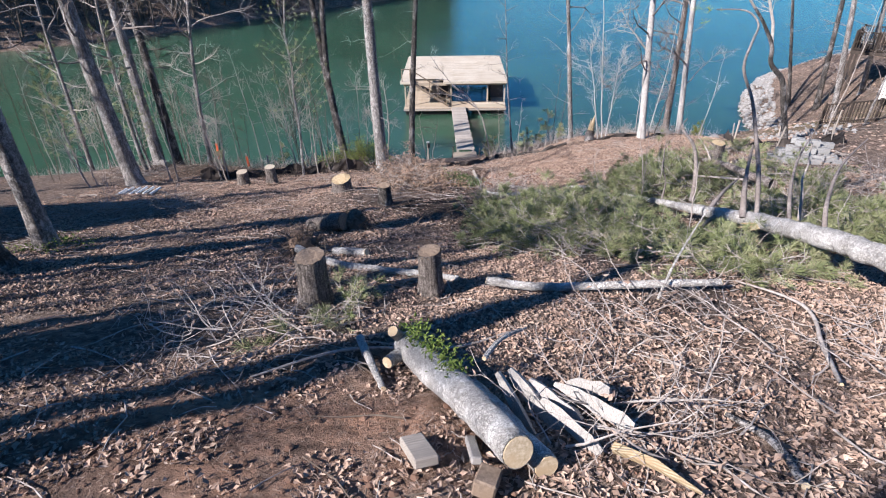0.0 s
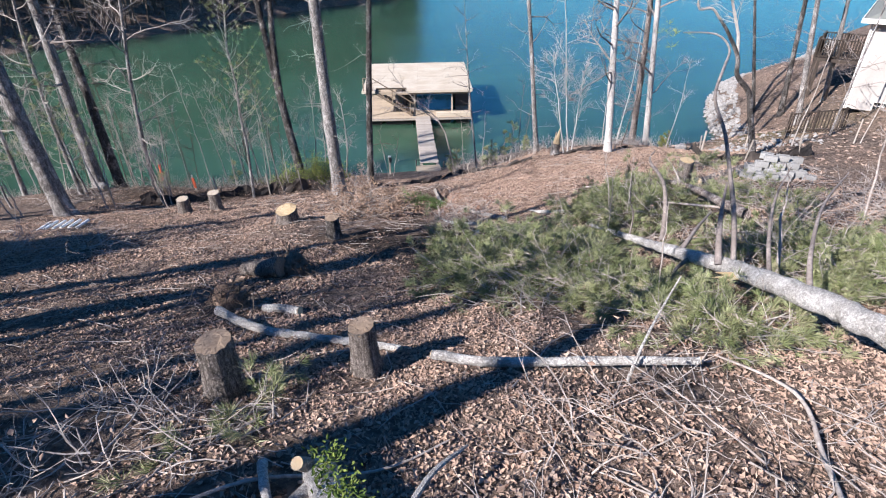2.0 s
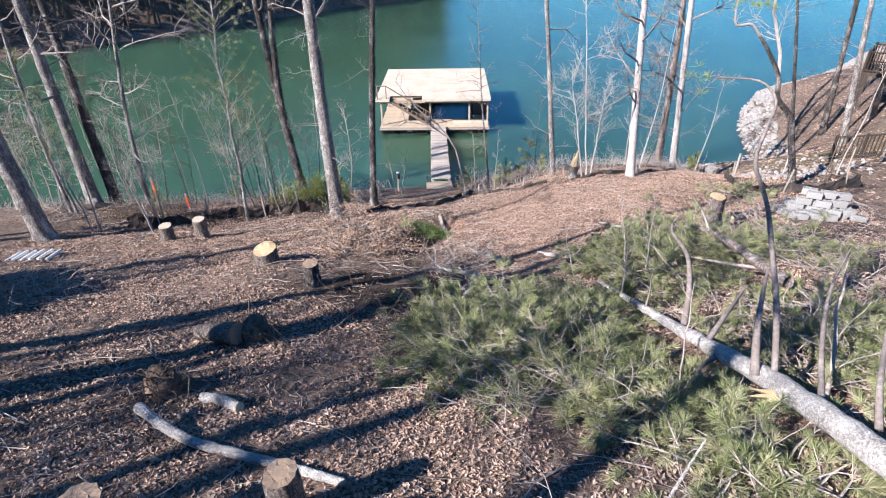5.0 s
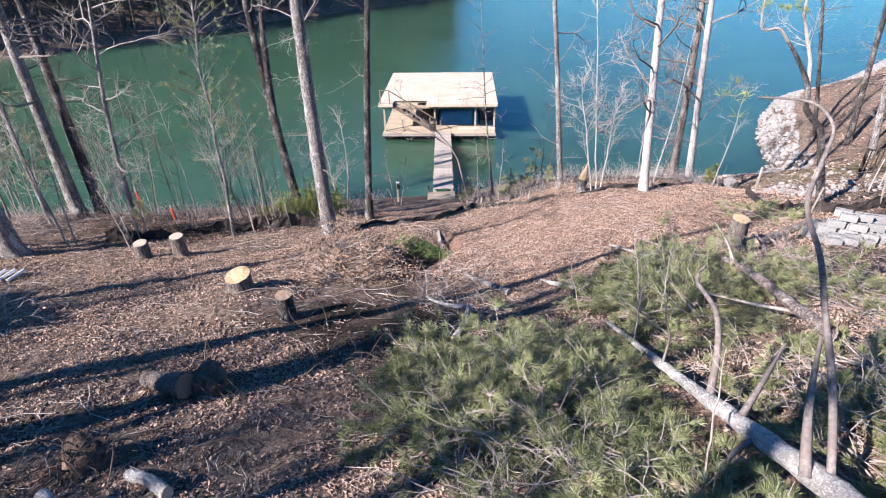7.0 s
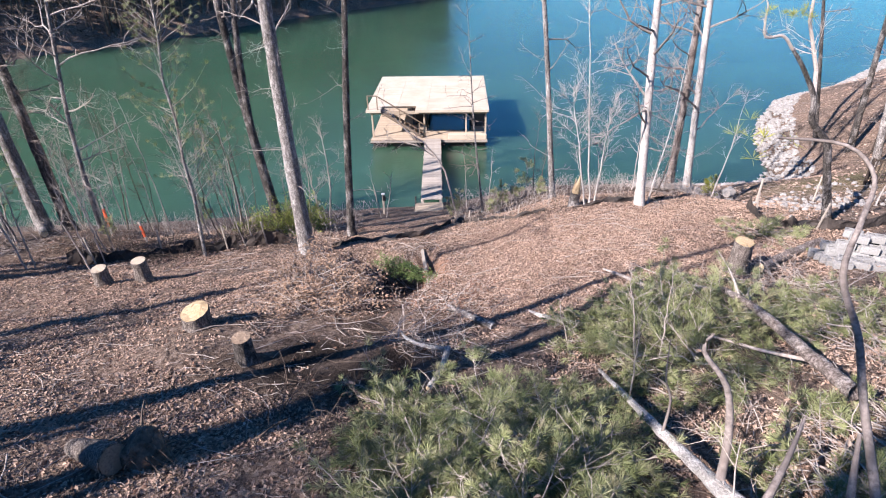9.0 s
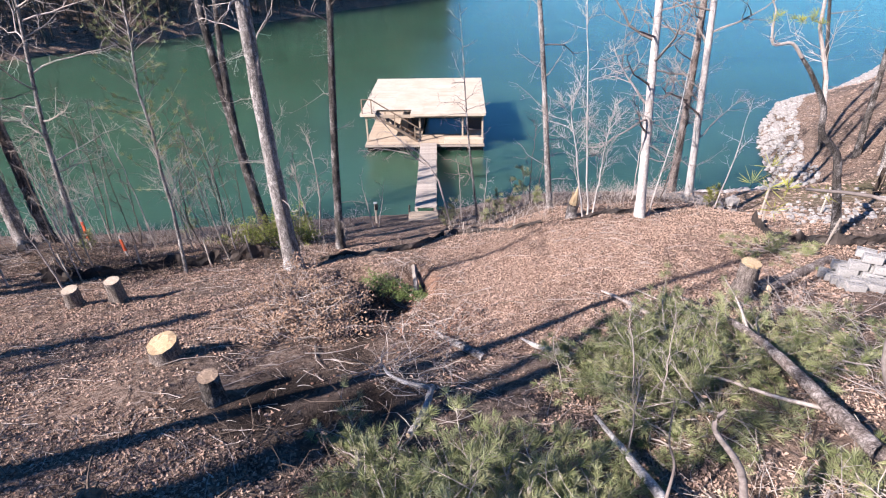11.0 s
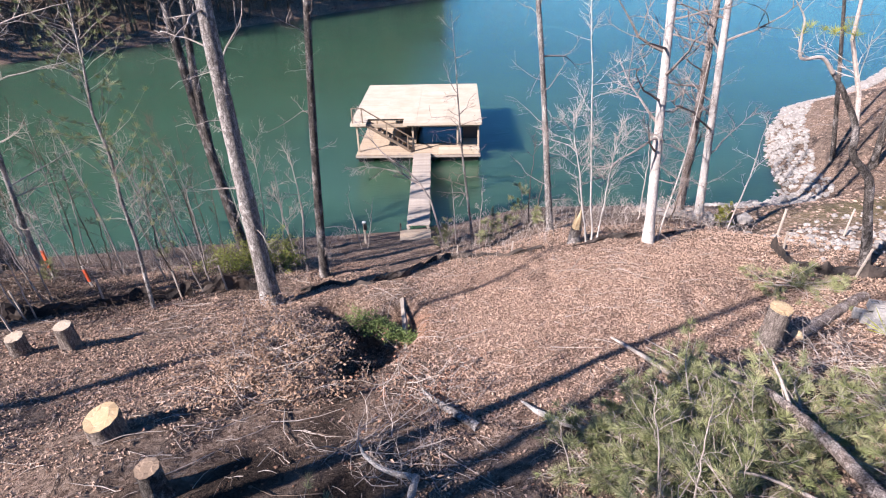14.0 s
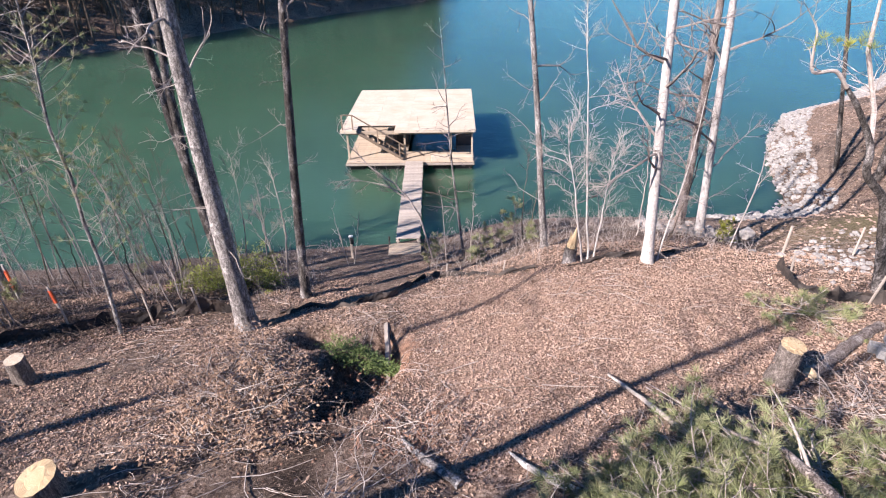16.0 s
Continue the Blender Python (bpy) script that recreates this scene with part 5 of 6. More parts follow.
# out-of-view shade caster, added to throw a dark patch on the lot
def evergreen(x, y, h, w, seed):
    rnd = random.Random(seed)
    t = thing("shade_evergreen", pose(0, 0, 0), "dense dark evergreen out of view, added to cast shade", "tree")
    z = ground_z(x, y)
    tb = Tubes()
    tb.rod([(x, y, z - 0.2), (x, y, z + h)], [0.16, 0.03], 9)
    part("trunk", tb.mesh(), M_BARK_DARK, t, smooth=True)
    spots = []
    for _ in range(1400):
        u = rnd.random()
        a, k = rnd.uniform(0, 6.28), w * (1 - 0.55 * u) * math.sqrt(rnd.random())
        spots.append(Vector((x + k * math.cos(a), y + k * math.sin(a), z + 0.5 + u * (h - 0.4))))
    leaf_tuft(spots, 0.2, M_NEEDLE_DARK, "crown", t, "", seed, 11, 0.16)


def crooked_tree():
    x, y = 13.75, 22.0
    t = thing("crooked_tree", pose(0, 0, 0), "crooked leafless tree with one tuft of yellow-green needles", "tree")
    z = ground_z(x, y) - 0.15
    main = [(14.0, 22.1, z), (13.75, 22.1, z + 0.9), (13.4, 22.1, 6.3), (13.12, 22.1, 7.1), (12.55, 22.15, 7.7), (12.42, 22.2, 8.35), (11.85, 22.2, 9.2), (11.45, 22.2, 9.65)]
    tb = Tubes()
    tb.rod(eased(main), spread([0.16, 0.12, 0.105, 0.10, 0.085, 0.075, 0.06, 0.045]), 10)
    part("trunk", tb.mesh(), M_BARK_DARK, t, smooth=True)
    arm = [Vector(p) for p in ((11.45, 22.2, 9.65), (11.1, 22.2, 10.0), (10.65, 22.2, 9.98), (10.55, 22.25, 10.4), (10.52, 22.3, 10.8), (10.2, 22.3, 11.2))]
    up = [Vector(p) for p in ((12.42, 22.2, 8.35), (12.35, 22.4, 9.1), (11.9, 22.6, 10.3), (11.7, 22.7, 12.5))]
    tb = Tubes()
    rnd = random.Random(3)
    tb.rod(eased(arm), spread([0.045, 0.04, 0.035, 0.026, 0.02, 0.01]), 7)
    tb.rod(up, [0.06, 0.055, 0.045, 0.02], 7)
    branch_out(tb, rnd, arm, 0.03, 6, 0.9, 1)
    branch_out(tb, rnd, up, 0.03, 9, 1.4, 1)
    part("crown", tb.mesh(), M_TWIG, t)
    tuft = needles([Vector((10.62 + 0.12 * k, 22.2, 10.48 + 0.03 * (k % 3))) for k in range(8)], M_NEEDLE_YELLOW, "needle_tuft", t, seed=5, per=40, length=0.22, spread=0.2)
    tagged(tuft, kind="stuff")


M_NEEDLE = leafy("green_pine_needle", [(0.16, 0.195, 0.08), (0.31, 0.35, 0.155), (0.50, 0.515, 0.27), (0.24, 0.285, 0.115), (0.58, 0.58, 0.345), (0.36, 0.385, 0.19), (0.52, 0.445, 0.30)], 0.45)
M_NEEDLE_DARK = leafy("dark_evergreen_leaf", [(0.05, 0.085, 0.025), (0.09, 0.135, 0.045), (0.15, 0.20, 0.075)], 0.45)
M_CEDAR = leafy("cut_evergreen_leaf", [(0.12, 0.18, 0.055), (0.20, 0.28, 0.09), (0.30, 0.38, 0.15)], 0.45)
M_LEAF_TAN = leafy("curled_tan_leaf", [(0.34, 0.225, 0.155), (0.50, 0.36, 0.26), (0.24, 0.15, 0.10), (0.42, 0.285, 0.20), (0.60, 0.46, 0.35)], 0.75)
M_STRAW = leafy("dry_straw", [(0.50, 0.38, 0.30), (0.34, 0.235, 0.18), (0.62, 0.52, 0.44), (0.20, 0.14, 0.11)], 0.8)
M_NEEDLE_YELLOW = leafy("yellow_green_needle", [(0.28, 0.30, 0.05), (0.42, 0.42, 0.08), (0.22, 0.25, 0.05)], 0.55)
M_SHRUB = leafy("yellow_green_shrub_leaf", [(0.22, 0.26, 0.05), (0.44, 0.47, 0.10), (0.33, 0.37, 0.08), (0.52, 0.52, 0.14)], 0.55)
M_LEAF = leafy("dry_leaf", [(0.47, 0.33, 0.25), (0.64, 0.475, 0.375), (0.16, 0.105, 0.082), (0.56, 0.40, 0.31), (0.72, 0.575, 0.46), (0.27, 0.175, 0.13), (0.66, 0.495, 0.38)], 0.75)
M_CLOD = leafy("clay_clod", [(0.15, 0.085, 0.06), (0.33, 0.20, 0.14), (0.10, 0.065, 0.05), (0.24, 0.15, 0.11)], 0.95)
M_FAR_BRUSH = leafy("dull_russet_brush", [(0.06, 0.04, 0.034), (0.13, 0.075, 0.055), (0.09, 0.07, 0.058), (0.20, 0.10, 0.07)], 0.8)
M_LEAF_RED = leafy("russet_leaf", [(0.22, 0.12, 0.085), (0.36, 0.22, 0.155), (0.29, 0.165, 0.115)], 0.75)


def needles(spots, material, name, parent, seed=1, per=26, length=0.17, spread=0.01, width=0.0045, label="", ways=None):
    """Tufts of needles, each tuft spreading from one point."""
    rnd = random.Random(seed)
    v, f = [], []
    for i, s in enumerate(spots):
        base = ways[i] if ways else Vector((0, 0, 0.4))
        c = Vector(s) + Vector((rnd.gauss(0, spread), rnd.gauss(0, spread), rnd.gauss(0, spread * 0.5)))
        root = len(v)
        v.append(tuple(c))
        big = rnd.uniform(0.75, 1.25)
        for _ in range(per):
            d = (base + Vector((rnd.gauss(0, 0.62), rnd.gauss(0, 0.62), rnd.gauss(0.1, 0.5)))).normalized()
            e = d.cross(Vector((rnd.uniform(-1, 1), rnd.uniform(-1, 1), rnd.uniform(-1, 1)))).normalized() * width
            l = length * big * rnd.uniform(0.7, 1.15)
            b = len(v)
            v += [tuple(c + d * l * 0.5 - e), tuple(c + d * l), tuple(c + d * l * 0.5 + e)]
            f.append((root, b, b + 1, b + 2))
    return part(name, (v, f), material, parent, label)


tagged(needles(PINE_TUFTS, M_NEEDLE_YELLOW, "needle_tuft", pine, 73, 14, 0.12, 0.02, 0.003), kind="stuff")
crooked_tree()
# unseen evergreens, added and sized for the shadow patches at the left
evergreen(-13.4, 9.6, 4.0, 1.9, 77)
shade_pine_spots = ((-13.6, 1.9, 9.5, 78), (-16.4, -0.9, 15, 79))
evergreen(-15.6, 9.9, 4.6, 1.9, 78)
evergreen(-13.9, -1.9, 6.6, 1.4, 79)


def along_pine(y):
    """Where the felled pine's trunk lies at y."""
    for a, b in zip(PINE, PINE[1:]):
        if a[1] <= y <= b[1]:
            return a[0] + (b[0] - a[0]) * (y - a[1]) / (b[1] - a[1])
    return PINE[-1][0]


def pine_bough_pile(cx, cy, rx, ry, n, height, seed, label, turn=0, lie=None):
    """A heap of cut pine boughs: stems, side twigs and needle tufts."""
    rnd = random.Random(seed)
    t = thing("pine_bough_pile", pose(0, 0, 0), label, "brush pile", "pine brush")
    tb = Tubes()
    spots, ways = [], []
    for _ in range(n):
        a, k = rnd.uniform(0, 6.28), math.sqrt(rnd.random())
        u, w = rx * k * math.cos(a), ry * k * math.sin(a)
        c, s = math.cos(radians(turn)), math.sin(radians(turn))
        x, y = cx + u * c - w * s, cy + u * s + w * c
        hump = height * (1 - k * k)
        near = min(abs(x - along_pine(y)), 0.9) / 0.9 if PINE[0][1] < y < PINE[-1][1] else 1.0
        hump *= near ** 2
        if near < 0.3:
            continue
        p = on(x, y, rnd.uniform(0.0, 0.12) + hump * rnd.uniform(0.15, 1))
        az = rnd.uniform(0, 6.28) if lie is None else radians(lie) + rnd.gauss(0, 0.9)
        way = Vector((math.cos(az), math.sin(az), rnd.uniform(-0.15, 0.3)))
        q = wander(rnd, p, way, rnd.uniform(0.5, 1.2), 5, 0.16, -0.03)
        q = [Vector((g.x, g.y, max(g.z, ground_z(g.x, g.y) + 0.03))) for g in q]
        tb.rod(q, taper(rnd.uniform(0.008, 0.017), 0.004, len(q)), 4, cap=False)
        for _ in range(rnd.randint(4, 7)):
            g, d = along(q, rnd.uniform(0.25, 1))
            w2 = side_way(rnd, d, rnd.uniform(0.3, 1.0))
            e = g + w2 * rnd.uniform(0.1, 0.32)
            tb.rod([g, e], [0.005, 0.003], 3, cap=False)
            spots += [e, g.lerp(e, 0.55)]
            ways += [w2 * 0.9, w2 * 0.9]
    for _ in range(n // 3):
        a, k = rnd.uniform(0, 6.28), math.sqrt(rnd.random())
        p = on(cx + rx * k * math.cos(a), cy + ry * k * math.sin(a), height * (1 - k * k) + 0.05)
        q = wander(rnd, p, (rnd.gauss(0, 1), rnd.gauss(0, 1), rnd.uniform(-0.1, 0.5)), rnd.uniform(0.3, 1.1), 6, 0.3, -0.02)
        tb.rod(q, taper(rnd.uniform(0.005, 0.011), 0.003, len(q)), 4, cap=False)
    tagged(part("bough_wood", tb.mesh(), M_TWIG, t), kind="stuff")
    needles(spots, M_NEEDLE, "needles", t, seed + 1, 38, 0.15, 0.012, 0.0034, "green pine needles", ways)
    return t


pine_bough_pile(3.05, 11.1, 1.8, 1.7, 260, 0.42, 41, "heap of cut green pine boughs on the slope", 20)
pine_bough_pile(6.7, 15.1, 1.9, 1.2, 210, 0.4, 42, "heap of cut pine boughs around fallen trunk tops", 28)
pine_bough_pile(5.9, 13.7, 0.9, 1.0, 70, 0.35, 47, "heap of cut pine boughs at fallen tip", 0)
pine_bough_pile(8.0, 9.8, 1.4, 2.2, 190, 0.4, 43, "heap of cut pine boughs beyond fallen trunk", 10)
pine_bough_pile(5.0, 7.9, 0.9, 0.9, 60, 0.12, 44, "scattered cut green pine boughs on leaf litter", 0)
pine_bough_pile(4.2, 9.2, 0.9, 0.7, 50, 0.14, 48, "scattered cut green pine boughs on leaf litter", 0)
pine_bough_pile(9.6, 14.8, 0.9, 1.1, 50, 0.2, 45, "heap of cut pine boughs below concrete blocks", 20)
pine_bough_pile(-1.0, 6.3, 0.45, 0.3, 10, 0.05, 49, "few green pine sprigs by a stump", 0)
pine_bough_pile(1.9, 12.6, 0.6, 0.7, 22, 0.1, 50, "few green pine sprigs on leaf litter", 0)
pine_bough_pile(11.3, 20.9, 0.5, 0.3, 18, 0.15, 52, "small clump of yellow-green pine sprigs", 0)


def young_pine(x, y, h, seed, label, lean=(0, 0), start=0.25, tufts=34, r=0.04, mat_n=None, bow=0.0):
    rnd = random.Random(seed)
    t = thing("young_pine", pose(0, 0, 0), label, "pine tree", "young pines")
    z = ground_z(x, y) - 0.1
    pts = [Vector((x + lean[0] * h * i / 10 + bow * (h * i / 10) ** 2 + rnd.gauss(0, 0.03), y + lean[1] * h * i / 10, z + h * i / 10)) for i in range(11)]
    tb = Tubes()
    tb.rod(pts, taper(r, 0.008, 11), 7)
    part("trunk", tb.mesh(), M_BARK, t, smooth=True)
    tb = Tubes()
    spots, ways = [], []
    for _ in range(tufts):
        u = rnd.uniform(start, 1)
        p, d = along(pts, u)
        w = side_way(rnd, d, rnd.uniform(0.7, 1.3))
        l = h * 0.16 * (1.25 - u) + 0.15
        q = wander(rnd, p, w, l * rnd.uniform(0.5, 1.2), 4, 0.15, 0.08)
        tb.rod(q, taper(0.009, 0.003, 5), 3, cap=False)
        for k in (0.55, 0.8, 1.0):
            g, d2 = along(q, k * 0.999)
            spots.append(g)
            ways.append(d2)
    tagged(part("twig_mass", tb.mesh(), M_TWIG, t), kind="stuff")
    needles(spots, mat_n or M_NEEDLE, "needles", t, seed + 3, 30, 0.15, 0.012, 0.004, "", ways)


young_pine(-5.86, 22.0, 11.5, 71, "thin tall pine sapling with sparse green needles", (-0.007, 0.054), 0.18, 120, 0.06, None, 0.0042)
# pines out of view, added for the shade of their open crowns
for px, py, ph, ps in shade_pine_spots:
    young_pine(px, py, ph, ps + 300, "tall unseen slope pine with an open green crown, added for shade", (0, 0), 0.5, 95, 0.16)
young_pine(-18.5, 27.0, 7, 72, "young pine with sparse yellow-green needles near shore", (0, 0), 0.2, 60, 0.06)
young_pine(-12.9, 22.9, 6, 73, "young pine with sparse yellow-green needles near shore", (-0.05, 0), 0.2, 40, 0.05)
young_pine(-15.0, 21.5, 5, 74, "young pine with sparse yellow-green needles near shore", (-0.05, 0), 0.2, 40, 0.05)
for i, (x, y, h) in enumerate(((5.0, 28.6, 1.4), (5.5, 28.9, 1.8), (4.4, 28.4, 1.0), (4.0, 27.2, 1.1), (2.6, 28.4, 1.3), (2.2, 27.9, 0.9), (5.9, 27.6, 0.9), (-3.3, 26.9, 1.1), (12.9, 27.6, 1.1), (-8.6, 27.9, 1.5), (-10.2, 23.9, 0.8), (13.1, 28.3, 0.8))):
    young_pine(x, y, h, 80 + i, "small bushy green pine seedling on the bank", (0, 0), 0.1, 16, 0.015, M_NEEDLE_YELLOW if i in (8, 11) else None)


def sapling(paths, r, twig_len, twigs, label, seed, material=None, leaves=None):
    rnd = random.Random(seed)
    t = thing("sapling", pose(0, 0, 0), label, "sapling", "bare saplings")
    tw, ends = Tubes(), []
    for pts in paths:
        tb = Tubes()
        P = [Vector(p) for p in pts]
        fine = [p + Vector((rnd.gauss(0, 0.015), rnd.gauss(0, 0.015), 0)) for p in eased(P)]
        tb.rod(fine, taper(r, r * 0.25, len(fine)), 6)
        part("stem", tb.mesh(), material or M_TWIG, t, smooth=True)
        branch_out(tw, rnd, fine, r * 0.7, twigs, twig_len, 1, 0.2, 0.25, 0.1, ends)
    tagged(part("twig_mass", tw.mesh(), M_TWIG if material is None or material == M_BARK_PALE else material, t), kind="stuff")
    if leaves:
        leaf_tuft(rnd.sample(ends, min(len(ends), leaves)), 0.07, M_LEAF, "dry_leaves", t, "few dry tan leaves", seed, 2, 0.04)


def stem(x, y, h, lx=0.0, ly=0.0, bow=0.0):
    z = ground_z(x, y) - 0.1
    return [(x, y, z), (x + lx * h * 0.4 + bow, y + ly * h * 0.4, z + h * 0.4), (x + lx * h * 0.75 + bow * 0.8, y + ly * h * 0.75, z + h * 0.75), (x + lx * h, y + ly * h, z + h)]


PALE = "pale thin bare sapling with fine twigs"
sapling([stem(7.26, 24.7, 8.2, -0.113), stem(7.1, 24.7, 4.2, -0.2), stem(7.4, 24.75, 3.6, 0.06)], 0.032, 1.4, 19, "pale multi-stemmed bare sapling with fine twigs", 101, M_BARK_PALE)
sapling([[(2.55, 27.8, 1.3), (1.95, 27.8, 3.9), (1.15, 27.8, 5.1), (0.5, 27.8, 5.6), (-0.2, 27.8, 6.45), (-0.6, 27.8, 7.0)], [(1.6, 27.8, 4.5), (0.8, 27.9, 5.0), (-0.5, 28.0, 5.2)]], 0.04, 1.0, 12, "bare sapling arching over the gangway", 102, M_TWIG)
sapling([stem(2.9, 28.0, 2.6, -0.05), stem(3.75, 27.5, 3.0, 0.05)], 0.02, 0.5, 7, PALE + " by the gangway", 103)
sapling([stem(-3.0, 27.4, 4.4, 0.02, 0, 0.15), stem(-3.3, 27.5, 3.4, -0.14)], 0.045, 1.2, 11, "bare sapling with a few dry leaves", 104, M_TWIG, 40)
sapling([stem(-0.95, 28.6, 2.6, -0.15), stem(-0.75, 28.7, 2.4, 0.18)], 0.022, 0.6, 5, "small forked bare sapling at the shore", 105)
for i, (x, y, h, lx) in enumerate(((-7.6, 27.6, 5.6, -0.12), (-6.9, 26.8, 5.0, -0.1), (-6.5, 26.6, 4.6, -0.02), (-6.2, 27.0, 5.4, -0.04), (-9.4, 29.0, 5.5, -0.16), (-11.8, 24.8, 3.6, -0.05), (-12.6, 25.8, 4.0, 0.06),
                                   (-9.0, 21.2, 3.0, -0.12), (-8.3, 20.0, 2.2, -0.2), (-16.6, 21.8, 4.6, 0.05), (-17.6, 24.6, 4.2, -0.05), (-13.0, 19.0, 2.6, -0.2), (10.0, 25.8, 4.4, 0.12), (-5.0, 23.3, 2.8, -0.1),
                                   (16.4, 23.5, 5.5, 0.08), (15.2, 22.4, 4.0, 0.1), (18.6, 22.6, 4.5, 0.1), (-10.8, 20.6, 4.8, -0.06), (-14.9, 23.2, 5.2, 0.02), (-19.5, 25.8, 5.5, 0.0),
                                   (-8.8, 25.4, 5.8, -0.1), (-9.9, 25.9, 4.6, -0.02), (-11.2, 28.4, 5.2, -0.08), (-12.4, 28.0, 6.0, 0.02), (-7.9, 29.2, 4.8, -0.06), (-5.3, 28.3, 4.4, -0.1), (-4.4, 29.2, 3.6, 0.05),
                                   (-16.0, 27.4, 6.4, 0.0), (-13.4, 23.4, 4.4, -0.1), (-15.7, 25.4, 6.0, 0.08), (-18.2, 23.0, 5.6, 0.05), (-9.6, 22.6, 3.8, -0.1), (12.4, 26.4, 4.2, 0.08), (5.7, 28.0, 3.6, 0.02), (9.6, 27.4, 4.0, -0.04))):
    sapling([stem(x, y, h, lx, 0, 0.08 * (-1) ** i), stem(x + 0.2, y + 0.1, h * 0.7, lx + 0.1)][: 1 + i % 2], 0.022 + 0.004 * (i % 3), 0.95, 9, PALE + " near the shore", 110 + i, M_TWIG if i % 3 else M_TWIG_DARK)
bank = random.Random(88)
for i in range(16):
    x, y = bank.uniform(-17.5, -4.5), bank.uniform(24.3, 27.8)
    sapling([stem(x, y, bank.uniform(3.0, 6.0), bank.uniform(-0.14, 0.08), 0, bank.uniform(-0.25, 0.25))], 0.026, 1.3, 13, "crooked pale bare sapling with twisted twigs near shore", 200 + i, M_TWIG if i % 4 else M_TWIG_DARK)
sapling([[on(6.6, 9.0, -0.05), on(6.75, 9.5, 0.9), on(7.15, 10.3, 1.7)]], 0.04, 0.7, 5, "bare leaning stem among pine brush", 140, M_TWIG)
sapling([stem(4.9, 9.4, 1.5, 0.14, 0.5), stem(5.1, 12.6, 1.7, -0.02, 0.1)], 0.016, 0.5, 4, "thin bare stem among pine brush", 141)
sapling([stem(5.6, 13.9, 1.8, -0.15, 0.2), stem(5.9, 13.7, 1.6, 0.05, 0.25), stem(4.6, 14.4, 1.2, -0.25, 0.1)], 0.016, 0.5, 6, "thin bare stems rising from pine brush", 142)
sapling([stem(9.6, 10.4, 3.2, 0.02, 0.12), stem(10.0, 11.6, 2.6, -0.04, 0.1)], 0.03, 0.7, 6, "bare crooked stem beside pine brush", 143, M_TWIG)
sapling([stem(7.2, 6.2, 1.9, 0.0, 0.25)], 0.018, 0.5, 5, "thin bare stem on the slope", 144)


def shrub(x, y, sx, sy, sz, n, seed, material, size, label, name="shrub"):
    rnd = random.Random(seed)
    t = thing(name, pose(0, 0, 0), label, "shrub")
    tb = Tubes()
    spots = []
    for _ in range(n):
        p = on(x + rnd.gauss(0, sx * 0.35), y + rnd.gauss(0, sy * 0.35), -0.03)
        q = wander(rnd, p, (rnd.gauss(0, 0.45), rnd.gauss(0, 0.45), 1), sz * rnd.uniform(0.4, 1.15), 5, 0.2)
        tb.rod(q, taper(0.01, 0.003, 6), 3, cap=False)
        spots += [along(q, rnd.uniform(0.35, 1))[0] for _ in range(5)]
    tagged(part("stem_tangle", tb.mesh(), M_TWIG_DARK, t), kind="stuff")
    leaf_tuft(spots, size, material, "leaves", t, "", seed, 9, 0.09)


shrub(-3.9, 25.4, 1.0, 0.7, 1.55, 110, 151, M_SHRUB, 0.075, "leafy yellow-green shrub on the shore bank")
shrub(-5.2, 25.6, 1.2, 0.7, 0.8, 60, 152, M_SHRUB, 0.07, "low sparse yellow-green shrub on bank")
shrub(-3.0, 25.9, 0.6, 0.5, 1.1, 22, 153, M_SHRUB, 0.075, "small yellow-green shrub on bank")


def fallen_evergreen():
    rnd = random.Random(6)
    t = thing("cut_evergreen", pose(0, 0, 0), "small cut green evergreen lying across the gully", "evergreen")
    a, b = Vector((0.2, 21.1, 3.55)), Vector((1.95, 20.1, 3.6))
    tb = Tubes()
    tb.rod([a, a.lerp(b, 0.5) + Vector((0, 0, 0.1)), b], [0.04, 0.03, 0.01], 6)
    spots = []
    for _ in range(190):
        u = rnd.uniform(0, 1)
        c = a.lerp(b, u)
        w = 0.5 * (1 - 0.75 * u)
        d = Vector((rnd.gauss(0, 1), rnd.gauss(0, 1), rnd.gauss(0.35, 0.8))).normalized() * w * rnd.uniform(0.5, 1)
        tb.rod([c, c + d], [0.006, 0.003], 3, cap=False)
        spots += [c + d, c + d * 0.7]
    part("stem", tb.mesh(), M_TWIG_DARK, t)
    leaf_tuft(spots, 0.065, M_CEDAR, "leaves", t, "", 7, 11, 0.07)


fallen_evergreen()


